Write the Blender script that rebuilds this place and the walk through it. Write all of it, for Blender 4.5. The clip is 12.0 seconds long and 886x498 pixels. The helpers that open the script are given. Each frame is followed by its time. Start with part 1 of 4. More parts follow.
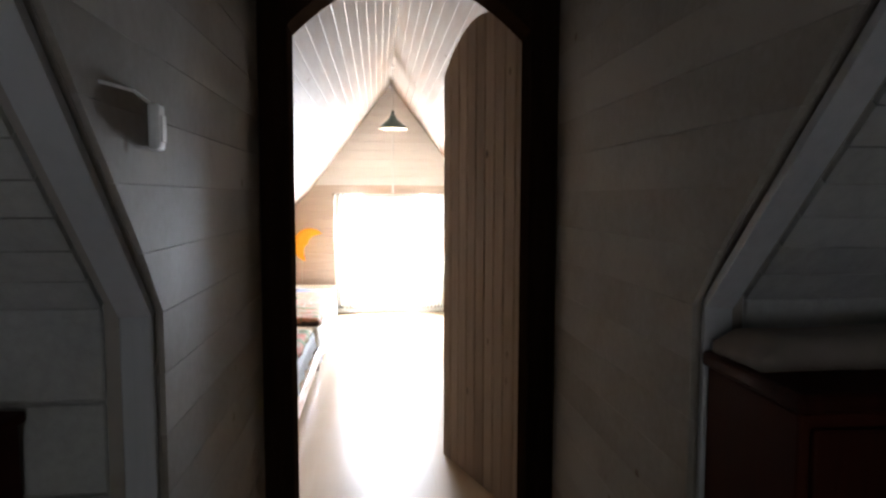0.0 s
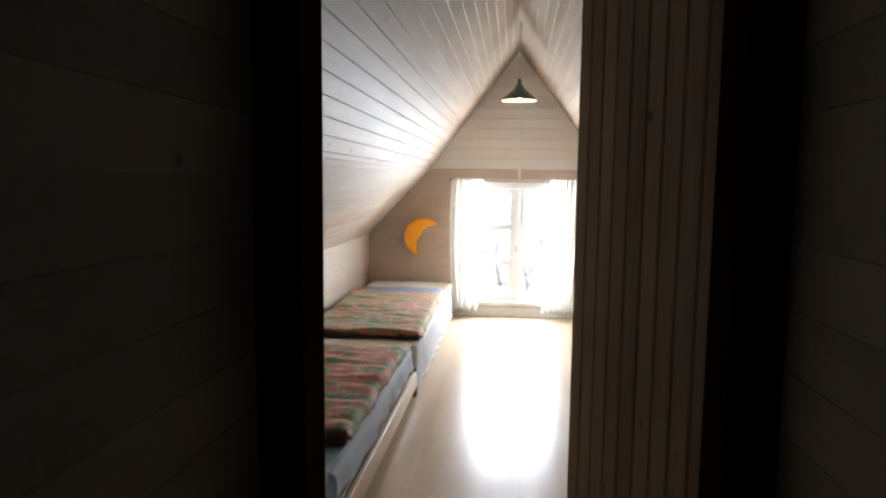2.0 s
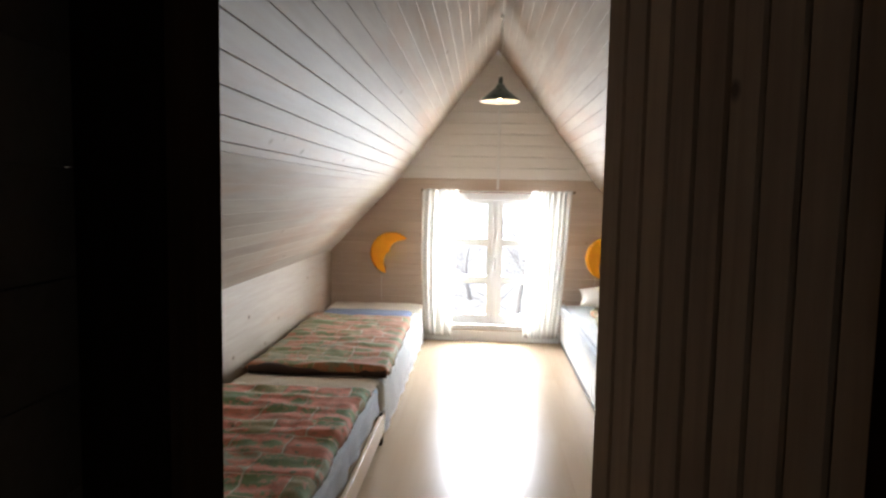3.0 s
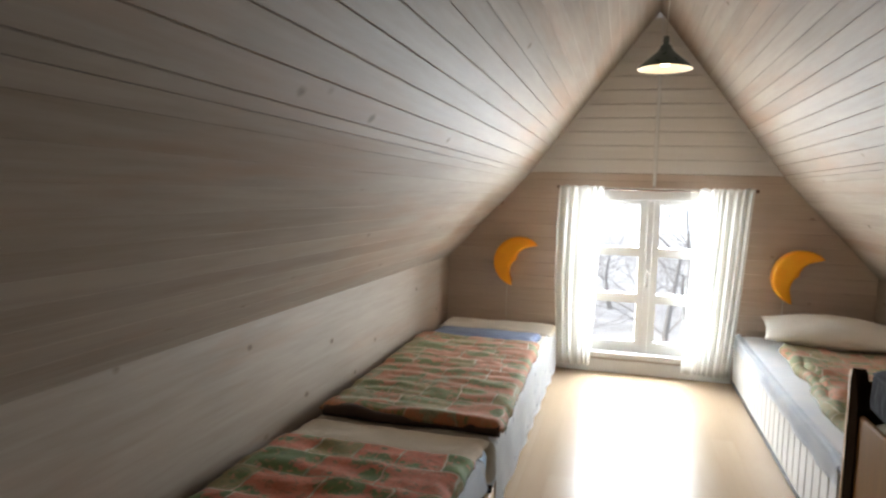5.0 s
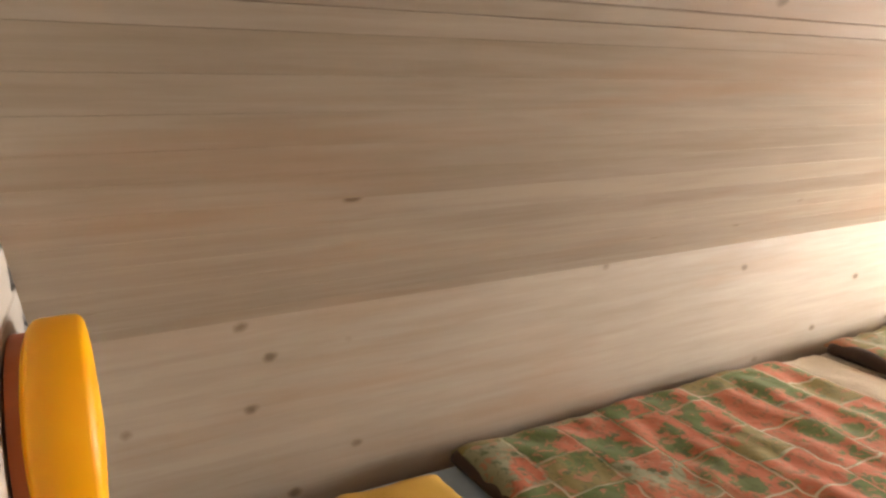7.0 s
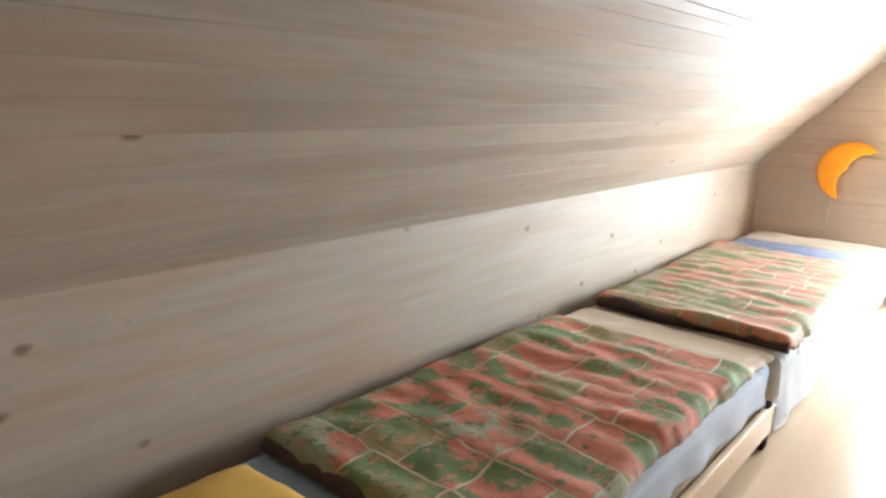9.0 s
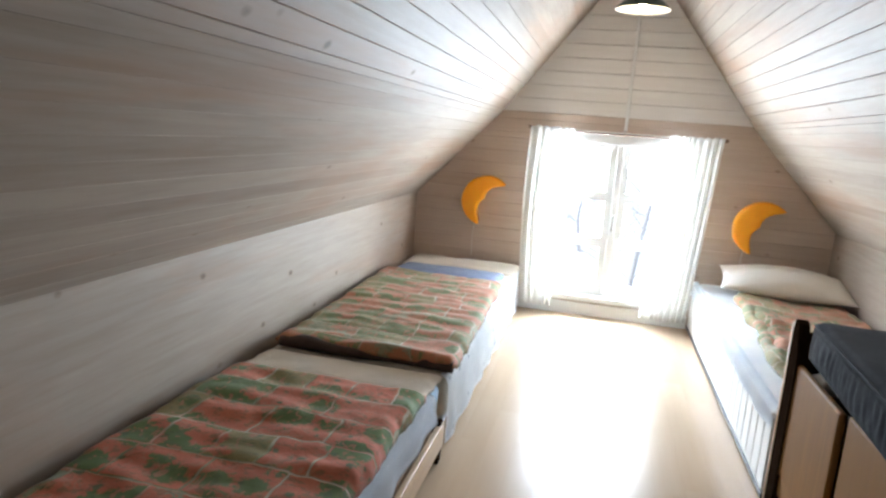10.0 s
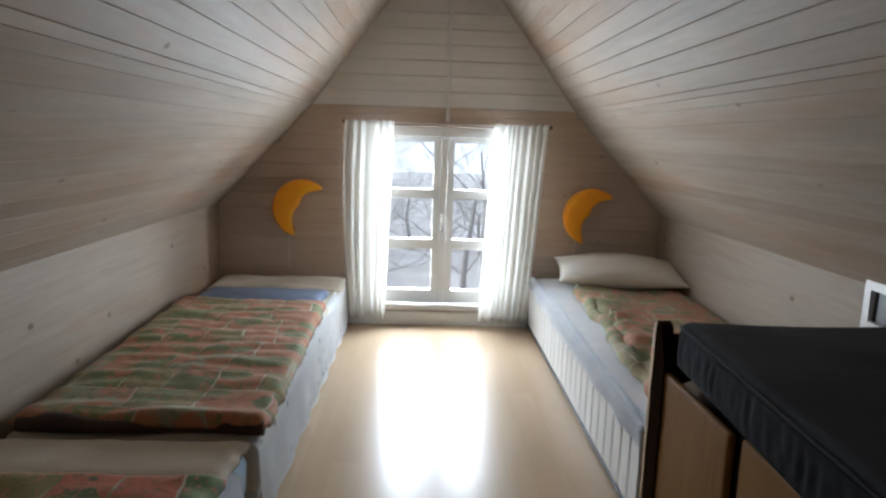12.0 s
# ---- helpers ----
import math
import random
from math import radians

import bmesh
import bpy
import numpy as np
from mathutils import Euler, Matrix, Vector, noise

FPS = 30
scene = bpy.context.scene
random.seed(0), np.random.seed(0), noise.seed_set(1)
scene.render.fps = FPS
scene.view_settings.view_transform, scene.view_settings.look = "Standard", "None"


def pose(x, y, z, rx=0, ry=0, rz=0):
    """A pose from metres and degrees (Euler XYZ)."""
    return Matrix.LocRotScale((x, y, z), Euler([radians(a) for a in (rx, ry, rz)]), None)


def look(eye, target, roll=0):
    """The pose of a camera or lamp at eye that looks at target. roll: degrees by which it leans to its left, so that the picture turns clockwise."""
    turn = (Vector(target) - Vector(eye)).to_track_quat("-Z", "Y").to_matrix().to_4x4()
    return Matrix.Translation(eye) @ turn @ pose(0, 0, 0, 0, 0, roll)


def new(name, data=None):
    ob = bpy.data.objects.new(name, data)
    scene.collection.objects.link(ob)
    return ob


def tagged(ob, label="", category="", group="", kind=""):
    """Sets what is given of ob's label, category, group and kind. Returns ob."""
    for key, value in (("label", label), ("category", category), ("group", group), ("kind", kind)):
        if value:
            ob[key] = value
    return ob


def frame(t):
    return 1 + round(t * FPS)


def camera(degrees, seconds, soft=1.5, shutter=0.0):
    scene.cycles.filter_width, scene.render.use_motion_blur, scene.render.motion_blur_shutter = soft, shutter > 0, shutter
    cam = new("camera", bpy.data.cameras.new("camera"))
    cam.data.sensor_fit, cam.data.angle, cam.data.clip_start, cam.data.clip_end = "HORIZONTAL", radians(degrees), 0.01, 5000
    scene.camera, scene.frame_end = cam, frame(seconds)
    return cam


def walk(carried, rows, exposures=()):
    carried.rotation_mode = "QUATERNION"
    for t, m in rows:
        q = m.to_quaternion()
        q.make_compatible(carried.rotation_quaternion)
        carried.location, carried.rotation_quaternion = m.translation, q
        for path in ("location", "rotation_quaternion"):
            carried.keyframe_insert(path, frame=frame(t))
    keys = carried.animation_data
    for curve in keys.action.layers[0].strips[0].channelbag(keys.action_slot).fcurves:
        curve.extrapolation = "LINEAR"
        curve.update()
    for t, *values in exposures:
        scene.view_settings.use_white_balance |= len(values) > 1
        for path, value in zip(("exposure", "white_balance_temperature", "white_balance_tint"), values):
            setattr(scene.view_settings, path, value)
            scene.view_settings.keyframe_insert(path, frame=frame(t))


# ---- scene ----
cam = camera(68.0, 12.0, soft=2.5)
# seconds, place, yaw, pitch, roll
ROWS = [
    (0.0, -0.148, -7.715, 1.354, -5.634, -4.514, -0.146),
    (0.2, -0.141, -7.625, 1.352, -5.42, -4.16, -1.0),
    (0.5, -0.1, -7.422, 1.364, -5.807, -3.857, -1.292),
    (1.0, -0.115, -7.166, 1.378, -5.948, -3.916, -0.752),
    (1.5, -0.05, -6.895, 1.384, 0.839, -4.733, 0.595),
    (2.0, -0.02, -6.631, 1.367, 6.215, -5.915, -0.636),
    (2.5, -0.067, -6.257, 1.345, 4.549, -5.764, -1.082),
    (3.0, -0.106, -6.011, 1.353, 3.495, -4.83, -1.064),
    (3.5, -0.061, -5.748, 1.328, 8.972, -4.026, -0.091),
    (3.7, -0.035, -5.6, 1.375, 11.6, -4.9, 0.2),
    (5.3, -0.196, -4.992, 1.285, 17.76, -5.02, -2.6),
    (5.5, -0.203, -4.982, 1.267, 22.312, -5.142, -1.484),
    (6.0, -0.222, -4.983, 1.283, 35.999, -5.682, -0.411),
    (6.5, 0.033, -5.087, 1.324, 48.157, -5.72, 0.956),
    (7.1, 0.044, -4.962, 1.355, 63.688, -15.191, -0.257),
    (7.2, 0.043, -5.005, 1.349, 63.358, -16.989, -0.974),
    (9.0, -0.078, -5.0, 1.22, 41.733, -13.251, -1.523),
    (9.5, -0.149, -5.033, 1.325, 25.531, -10.529, -3.861),
    (10.0, -0.121, -4.995, 1.322, 13.62, -10.449, -4.336),
    (10.5, -0.099, -4.973, 1.32, 4.034, -10.393, -3.992),
    (11.0, -0.12, -4.883, 1.31, 3.235, -10.403, -3.186),
    (11.5, -0.127, -4.649, 1.287, 3.338, -10.312, -1.45),
    (12.0, -0.124, -4.455, 1.287, -1.557, -9.527, -1.749),
]
# the picture's own brightness and tint change on the way: seconds, stops, kelvin, tint
EXPOSURES = [(0.0, 1.65, 6300, 13), (0.5, 0.8, 6300, 12), (1.0, 0.3, 6350, 9), (1.5, 0.35, 6400, 10), (2.5, 0.2, 6400, 10), (3.5, -0.05, 6600, 11), (5.5, -0.35, 6500, 9), (6.0, -0.3, 6800, 11),
             (6.5, 0.65, 7900, 16), (7.2, 1.6, 8100, 18), (8.8, 1.5, 6400, 9), (9.5, 0.9, 5900, 7), (10.0, 0.4, 5800, 7), (10.5, -0.3, 5900, 8), (11.0, -0.7, 5950, 8), (12.0, -0.95, 6050, 8)]
SKYLIGHT = 225.0

walk(cam, [(t, pose(x, y, z, 90 + pitch, roll, yaw)) for t, x, y, z, yaw, pitch, roll in ROWS], EXPOSURES)

# ---- world and light ----
world = bpy.data.worlds.new("world")
scene.world = world
world.use_nodes = True
wn = world.node_tree
sky = wn.nodes.new("ShaderNodeTexSky")
sky.sky_type = "NISHITA"
sky.sun_disc = False
sky.sun_elevation = radians(54)
sky.sun_rotation = radians(258)
wn.links.new(sky.outputs["Color"], wn.nodes["Background"].inputs["Color"])
wn.nodes["Background"].inputs["Strength"].default_value = 0.15


def lamp(name, kind, energy, m, colour, **more):
    data = bpy.data.lights.new(name, kind)
    data.energy, data.color = energy, colour
    if kind == "AREA":
        data.shape, data.size, data.size_y = "RECTANGLE", more["size"], more["size_y"]
    elif kind == "SUN":
        data.angle = more["angle"]
    else:
        data.shadow_soft_size = more["radius"]
    ob = new(name, data)
    ob.matrix_world = m
    return ob


# the sky's light through the balcony window
lamp("window_skylight", "AREA", SKYLIGHT, look((0.0, 0.10, 0.72), (0.0, -2.0, 0.50)), (0.86, 0.93, 1.0), size=0.90, size_y=1.12)
lamp("sun", "SUN", 5.0, look((-6.9, -1.5, 9.7), (0, 0, 0)), (1.0, 0.95, 0.88), angle=radians(3))
# added fill lamp for the hall, in an assumed opening behind the walker
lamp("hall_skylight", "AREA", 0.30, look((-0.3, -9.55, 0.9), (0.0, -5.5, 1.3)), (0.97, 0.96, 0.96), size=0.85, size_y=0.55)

# ---- materials ----


class Graph:
    """A few shorthands for a node material."""

    def __init__(self, name, rough=0.6, metal=0.0):
        self.m = bpy.data.materials.new(name)
        self.m.use_nodes = True
        self.t = self.m.node_tree
        self.b = self.t.nodes["Principled BSDF"]
        self.b.inputs["Roughness"].default_value = rough
        self.b.inputs["Metallic"].default_value = metal
        self.co = self.t.nodes.new("ShaderNodeTexCoord").outputs["Object"]

    def put(self, socket, value):
        if hasattr(value, "is_output"):
            self.t.links.new(value, socket)
        else:
            socket.default_value = value

    def scaled(self, s, src=None):
        n = self.t.nodes.new("ShaderNodeMapping")
        n.inputs["Scale"].default_value = s
        self.put(n.inputs["Vector"], self.co if src is None else src)
        return n.outputs["Vector"]

    def noise(self, vec, scale=5.0, detail=4.0, rough=0.55, distort=0.0):
        n = self.t.nodes.new("ShaderNodeTexNoise")
        self.put(n.inputs["Vector"], vec)
        n.inputs["Scale"].default_value = scale
        n.inputs["Detail"].default_value = detail
        n.inputs["Roughness"].default_value = rough
        n.inputs["Distortion"].default_value = distort
        return n.outputs["Fac"]

    def ramp(self, fac, *stops):
        n = self.t.nodes.new("ShaderNodeValToRGB")
        self.put(n.inputs["Fac"], fac)
        e = n.color_ramp.elements
        while len(e) < len(stops):
            e.new(0.5)
        for el, (pos, col) in zip(e, stops):
            el.position = pos
            el.color = (*col, 1) if len(col) == 3 else col
        return n.outputs["Color"]

    def mix(self, fac, a, b, mode="MIX"):
        n = self.t.nodes.new("ShaderNodeMix")
        n.data_type, n.blend_type = "RGBA", mode
        self.put(n.inputs[0], fac)
        self.put(n.inputs[6], (*a, 1) if isinstance(a, tuple) else a)
        self.put(n.inputs[7], (*b, 1) if isinstance(b, tuple) else b)
        return n.outputs[2]

    def math(self, op, a, b=0.0, c=0.0):
        n = self.t.nodes.new("ShaderNodeMath")
        n.operation = op
        for s, v in zip(n.inputs, (a, b, c)):
            self.put(s, v)
        return n.outputs[0]

    def random(self):
        return self.t.nodes.new("ShaderNodeObjectInfo").outputs["Random"]

    def voronoi(self, vec, scale, feature="F1"):
        n = self.t.nodes.new("ShaderNodeTexVoronoi")
        n.feature = feature
        self.put(n.inputs["Vector"], vec)
        n.inputs["Scale"].default_value = scale
        return n

    def colour(self, c):
        self.put(self.b.inputs["Base Color"], (*c, 1) if isinstance(c, tuple) else c)
        return self

    def rough(self, r):
        self.put(self.b.inputs["Roughness"], r)
        return self

    def bump(self, height, strength=0.3, distance=0.01):
        n = self.t.nodes.new("ShaderNodeBump")
        n.inputs["Strength"].default_value = strength
        n.inputs["Distance"].default_value = distance
        self.put(n.inputs["Height"], height)
        self.put(self.b.inputs["Normal"], n.outputs["Normal"])
        return self


def wood(name, light, dark, knot=None, along="y", rough=0.55, grain=1.0, knots=0.45, vary=0.12, warm=None, relief=0.12, gloss=0.4):
    """Boards: long grain, slow stains, round knots now and then, and each board a little different."""
    g = Graph(name, rough)
    g.b.inputs["Specular IOR Level"].default_value = gloss
    kv = {"x": (4.6, 6.5, 6.5), "y": (6.5, 4.6, 6.5), "z": (6.5, 6.5, 4.6)}[along]
    long = {"x": (0.6, 9, 9), "y": (9, 0.6, 9), "z": (9, 9, 0.6)}[along]
    rnd = g.random()
    off = g.t.nodes.new("ShaderNodeVectorMath")
    off.operation = "ADD"
    comb = g.t.nodes.new("ShaderNodeCombineXYZ")
    for i, k in enumerate((7.3, 19.1, 3.7)):
        g.put(comb.inputs[i], g.math("MULTIPLY", rnd, k))
    g.put(off.inputs[0], g.co)
    g.put(off.inputs[1], comb.outputs[0])
    vec = off.outputs[0]
    fine = g.noise(g.scaled(tuple(4.5 * v for v in long), vec), 1.0, 5, 0.6, 0.3)
    slow = g.noise(g.scaled(tuple(0.32 * v for v in long), vec), 1.0, 3, 0.5, 0.6)
    blotch = g.noise(vec, 1.1, 2)
    f = g.math("ADD", g.math("MULTIPLY", fine, 0.45 * grain), g.math("MULTIPLY", slow, 0.55))
    f = g.math("ADD", f, g.math("MULTIPLY_ADD", rnd, vary * 2, -vary))
    f = g.math("ADD", f, g.math("MULTIPLY_ADD", blotch, 0.3, -0.15))
    c = g.ramp(f, (0.28, dark), (0.62, light))
    if warm:
        patch = g.noise(g.scaled({"x": (0.7, 3.6, 3.6), "y": (3.6, 0.7, 3.6), "z": (3.6, 3.6, 0.7)}[along]), 1.0, 4, 0.6, 0.4)
        c = g.mix(g.ramp(patch, (0.47, (0, 0, 0)), (0.74, (0.5, 0.5, 0.5))), c, warm)
    if knot:
        v = g.voronoi(g.scaled(kv, vec), 1.0)
        sep = g.t.nodes.new("ShaderNodeSeparateColor")
        g.put(sep.inputs[0], v.outputs["Color"])
        keep = g.math("LESS_THAN", sep.outputs[0], knots)
        d = g.math("ADD", v.outputs["Distance"], g.math("MULTIPLY_ADD", g.noise(vec, 40, 2), 0.06, -0.03))
        spot = g.math("MULTIPLY", g.ramp(d, (0.045, (0.85, 0.85, 0.85)), (0.115, (0, 0, 0))), keep)
        c = g.mix(spot, c, knot)
    g.colour(c)
    g.rough(g.math("MULTIPLY_ADD", fine, min(0.2, rough * 0.3), rough - min(0.1, rough * 0.15)))
    g.bump(fine, relief, 0.004)
    return g.m


PALE = wood("whitewashed_pine", (0.415, 0.35, 0.285), (0.285, 0.228, 0.172), (0.15, 0.105, 0.07), "y", 0.6, knots=0.26, vary=0.015, gloss=0.18, warm=(0.40, 0.215, 0.115))
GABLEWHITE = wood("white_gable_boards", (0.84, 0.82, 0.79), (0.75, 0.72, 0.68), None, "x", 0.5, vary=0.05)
# dimmer copy of the white boards: weak light and less bounce in the colour
REARWHITE = wood("dimmed_white_boards", (0.56, 0.52, 0.47), (0.45, 0.41, 0.36), None, "x", 0.6, vary=0.05)
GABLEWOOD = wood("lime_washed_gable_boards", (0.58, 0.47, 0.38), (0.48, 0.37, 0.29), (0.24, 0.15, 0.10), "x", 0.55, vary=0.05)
# hall boards toned down: part of the hall's gloom is in their colour
HALLWALL = wood("shade_toned_hall_boards", (0.32, 0.29, 0.255), (0.23, 0.205, 0.175), (0.14, 0.10, 0.07), "x", 0.65, gloss=0.2)
HALLSLOPE = wood("shade_toned_slope_boards", (0.42, 0.42, 0.40), (0.30, 0.295, 0.28), None, "y", 0.6)
TRIMGREY = wood("grey_painted_trim", (0.46, 0.47, 0.48), (0.36, 0.37, 0.38), None, "z", 0.5)
DARKWOOD = wood("dark_stained_wood", (0.026, 0.015, 0.009), (0.012, 0.007, 0.004), None, "z", 0.85, gloss=0.0)
DOORWOOD = wood("brown_door_boards", (0.32, 0.235, 0.165), (0.20, 0.14, 0.095), (0.07, 0.045, 0.03), "z", 0.6, gloss=0.12)
REDWOOD = wood("mahogany_wood", (0.042, 0.011, 0.006), (0.018, 0.005, 0.003), None, "z", 0.6, gloss=0.04)
OAK = wood("honey_wood", (0.25, 0.125, 0.036), (0.15, 0.07, 0.018), None, "z", 0.6, gloss=0.08)
PINE = wood("pine_bed_frame", (0.62, 0.44, 0.26), (0.48, 0.31, 0.17), (0.25, 0.13, 0.06), "y", 0.45)
FLOOR = wood("laminate_floor", (0.56, 0.43, 0.295), (0.50, 0.37, 0.245), None, "y", 0.25, 0.4, vary=0.03, relief=0.015, gloss=0.4)
WHITESLAT = wood("white_painted_slats", (0.82, 0.82, 0.80), (0.74, 0.73, 0.71), None, "z", 0.4)


def paint(name, col, rough=0.4, spread=0.06, scale=6.0):
    g = Graph(name, rough)
    dark = tuple(v * (1 - spread) for v in col)
    n = g.noise(g.co, scale, 4)
    g.colour(g.ramp(n, (0.3, dark), (0.7, col)))
    g.rough(g.math("MULTIPLY_ADD", g.noise(g.co, 30, 3), 0.2, rough - 0.1))
    g.bump(g.noise(g.co, 90, 2), 0.05, 0.002)
    return g.m


def cloth(name, col, col2, weave=420.0, rough=0.9, wrinkle=7.0, sheen=0.1):
    g = Graph(name, rough)
    g.b.inputs["Sheen Weight"].default_value = sheen
    n = g.noise(g.co, 5, 4)
    g.colour(g.ramp(n, (0.3, col2), (0.7, col)))
    h = g.math("ADD", g.noise(g.co, weave, 1), g.math("MULTIPLY", g.noise(g.co, wrinkle, 3, 0.5, 0.8), 3.0))
    g.bump(h, 0.25, 0.008)
    return g.m


WHITE = paint("white_gloss_paint", (0.82, 0.82, 0.80), 0.35)
CREAM = cloth("cream_sheet", (0.72, 0.66, 0.56), (0.62, 0.56, 0.46))
TAUPE = cloth("taupe_wool_blanket", (0.24, 0.20, 0.16), (0.17, 0.14, 0.11))
SHEET = cloth("pale_blue_white_sheet", (0.86, 0.88, 0.90), (0.76, 0.80, 0.86))


def dotted():
    g = Graph("white_sheet_with_small_blue_sprigs", 0.9)
    v = g.voronoi(g.scaled((1, 1, 1.3)), 9.0)
    wob = g.math("MULTIPLY_ADD", g.noise(g.co, 60, 2), 0.2, -0.1)
    spot = g.ramp(g.math("ADD", v.outputs["Distance"], wob), (0.10, (1, 1, 1)), (0.16, (0, 0, 0)))
    base = g.ramp(g.noise(g.co, 6, 4), (0.3, (0.78, 0.80, 0.82)), (0.7, (0.88, 0.89, 0.89)))
    g.colour(g.mix(g.math("MULTIPLY", spot, 0.7), base, (0.16, 0.18, 0.25)))
    g.bump(g.math("ADD", g.noise(g.co, 420, 1), g.math("MULTIPLY", g.noise(g.co, 8, 3, 0.5, 0.8), 3.0)), 0.3, 0.008)
    return g.m


SPRIG = dotted()
PALEBLUE = cloth("light_blue_mattress", (0.42, 0.58, 0.74), (0.34, 0.48, 0.64))
SLATEBLUE = cloth("slate_blue_blanket", (0.15, 0.19, 0.30), (0.11, 0.14, 0.23))
YELLOW = cloth("yellow_cotton", (0.72, 0.44, 0.06), (0.60, 0.34, 0.035))
GREYFOAM = cloth("dark_grey_mattress_cover", (0.022, 0.023, 0.029), (0.012, 0.013, 0.017), 300, 0.95, 12, 0.0)
PILLOW = cloth("off_white_pillowcase", (0.84, 0.81, 0.74), (0.77, 0.73, 0.66))
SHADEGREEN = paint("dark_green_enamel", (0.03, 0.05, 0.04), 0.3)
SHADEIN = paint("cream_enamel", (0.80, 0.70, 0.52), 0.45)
BLACK = paint("black_plastic", (0.02, 0.02, 0.02), 0.4)
RODBROWN = paint("brown_rod_paint", (0.16, 0.09, 0.05), 0.45)
STEEL = Graph("brushed_steel", 0.35, 1.0).colour((0.5, 0.48, 0.45)).m
ROPE = paint("white_cord", (0.7, 0.68, 0.63), 0.6)


def make_moon():
    g = Graph("orange_translucent_plastic", 0.5)
    n = g.noise(g.co, 9, 3)
    g.colour(g.ramp(n, (0.3, (0.93, 0.37, 0.005)), (0.7, (0.98, 0.44, 0.008))))
    g.b.inputs["Subsurface Weight"].default_value = 0.25
    g.b.inputs["Subsurface Radius"].default_value = (0.05, 0.02, 0.004)
    return g.m


MOON = make_moon()
MOONBACK = paint("orange_red_backing", (0.42, 0.09, 0.012), 0.5)


def make_quilt(name, wash, faded):
    """A printed patchwork: staggered patches of red, green, olive and grey with pale seams and leafy blots."""
    g = Graph(name, 0.9)
    g.b.inputs["Sheen Weight"].default_value = 0.1
    wob = g.noise(g.co, 7, 2)
    sep = g.t.nodes.new("ShaderNodeSeparateXYZ")
    g.put(sep.inputs[0], g.co)
    comb = g.t.nodes.new("ShaderNodeCombineXYZ")
    g.put(comb.inputs[0], g.math("MULTIPLY_ADD", wob, 0.05, sep.outputs[0]))
    g.put(comb.inputs[1], g.math("MULTIPLY_ADD", wob, 0.05, sep.outputs[1]))
    br = g.t.nodes.new("ShaderNodeTexBrick")
    g.put(br.inputs["Vector"], comb.outputs[0])
    br.inputs["Scale"].default_value = 1.0
    br.inputs["Brick Width"].default_value = 0.24
    br.inputs["Row Height"].default_value = 0.18
    br.inputs["Mortar Size"].default_value = 0.0045
    br.inputs["Mortar Smooth"].default_value = 0.3
    br.inputs["Color1"].default_value = (0, 0, 0, 1)
    br.inputs["Color2"].default_value = (1, 1, 1, 1)
    br.inputs["Mortar"].default_value = (0.5, 0.5, 0.5, 1)
    br.offset = 0.31
    br.squash, br.squash_frequency = 0.7, 3
    pick = g.t.nodes.new("ShaderNodeSeparateColor")
    g.put(pick.inputs[0], br.outputs["Color"])
    red, green, olive, grey = (0.50, 0.115, 0.046), (0.09, 0.16, 0.03), (0.22, 0.18, 0.045), (0.26, 0.28, 0.17)
    base = g.ramp(pick.outputs[0], (0.0, red), (0.18, olive), (0.38, green), (0.58, red), (0.76, olive), (0.88, grey))
    base.node.color_ramp.interpolation = "CONSTANT"
    other = g.ramp(pick.outputs[0], (0.0, green), (0.18, red), (0.38, red), (0.58, green), (0.76, green), (0.88, red))
    other.node.color_ramp.interpolation = "CONSTANT"
    # one leafy motif in most patches, with a ragged rim
    rag = g.math("MULTIPLY_ADD", g.noise(g.co, 38, 2, 0.6, 0.8), 0.5, -0.25)
    v = g.voronoi(g.scaled((1.0, 1.25, 0.05)), 6.2)
    motif = g.ramp(g.math("ADD", v.outputs["Distance"], rag), (0.42, (1, 1, 1)), (0.47, (0, 0, 0)))
    c = g.mix(motif, base, other)
    v2 = g.voronoi(g.scaled((1.0, 1.0, 0.05)), 17.0)
    sprig = g.ramp(g.math("ADD", v2.outputs["Distance"], rag), (0.16, (0.9, 0.9, 0.9)), (0.22, (0, 0, 0)))
    c = g.mix(sprig, c, (0.05, 0.10, 0.022))
    mottle = g.ramp(g.noise(g.scaled((1.0, 1.3, 1.0)), 30, 3, 0.6, 1.2), (0.54, (0, 0, 0)), (0.61, (0.55, 0.55, 0.55)))
    c = g.mix(mottle, c, (0.07, 0.09, 0.025))
    petal = g.ramp(g.noise(g.scaled((1.5, 1.0, 1.0)), 22, 2, 0.5, 1.1), (0.59, (0, 0, 0)), (0.64, (0.8, 0.8, 0.8)))
    c = g.mix(petal, c, (0.45, 0.17, 0.085))
    fade = g.noise(g.co, 2.3, 3)
    c = g.mix(g.math("MULTIPLY_ADD", fade, 0.3, wash - 0.15), c, faded)
    thread = g.noise(g.scaled((300, 30, 30)), 1.0, 2)
    c = g.mix(g.math("MULTIPLY", thread, 0.08), c, (0.5, 0.45, 0.36))
    worn = g.ramp(g.noise(g.co, 5.5, 2), (0.42, (0.15, 0.15, 0.15)), (0.60, (0.85, 0.85, 0.85)))
    c = g.mix(g.math("MULTIPLY", br.outputs["Fac"], worn), c, (0.56, 0.49, 0.36))
    g.colour(c)
    h = g.math("ADD", g.math("MULTIPLY", g.noise(g.co, 9, 3, 0.5, 0.6), 1.6), g.math("MULTIPLY", br.outputs["Fac"], -0.8))
    g.bump(h, 0.4, 0.010)
    return g.m


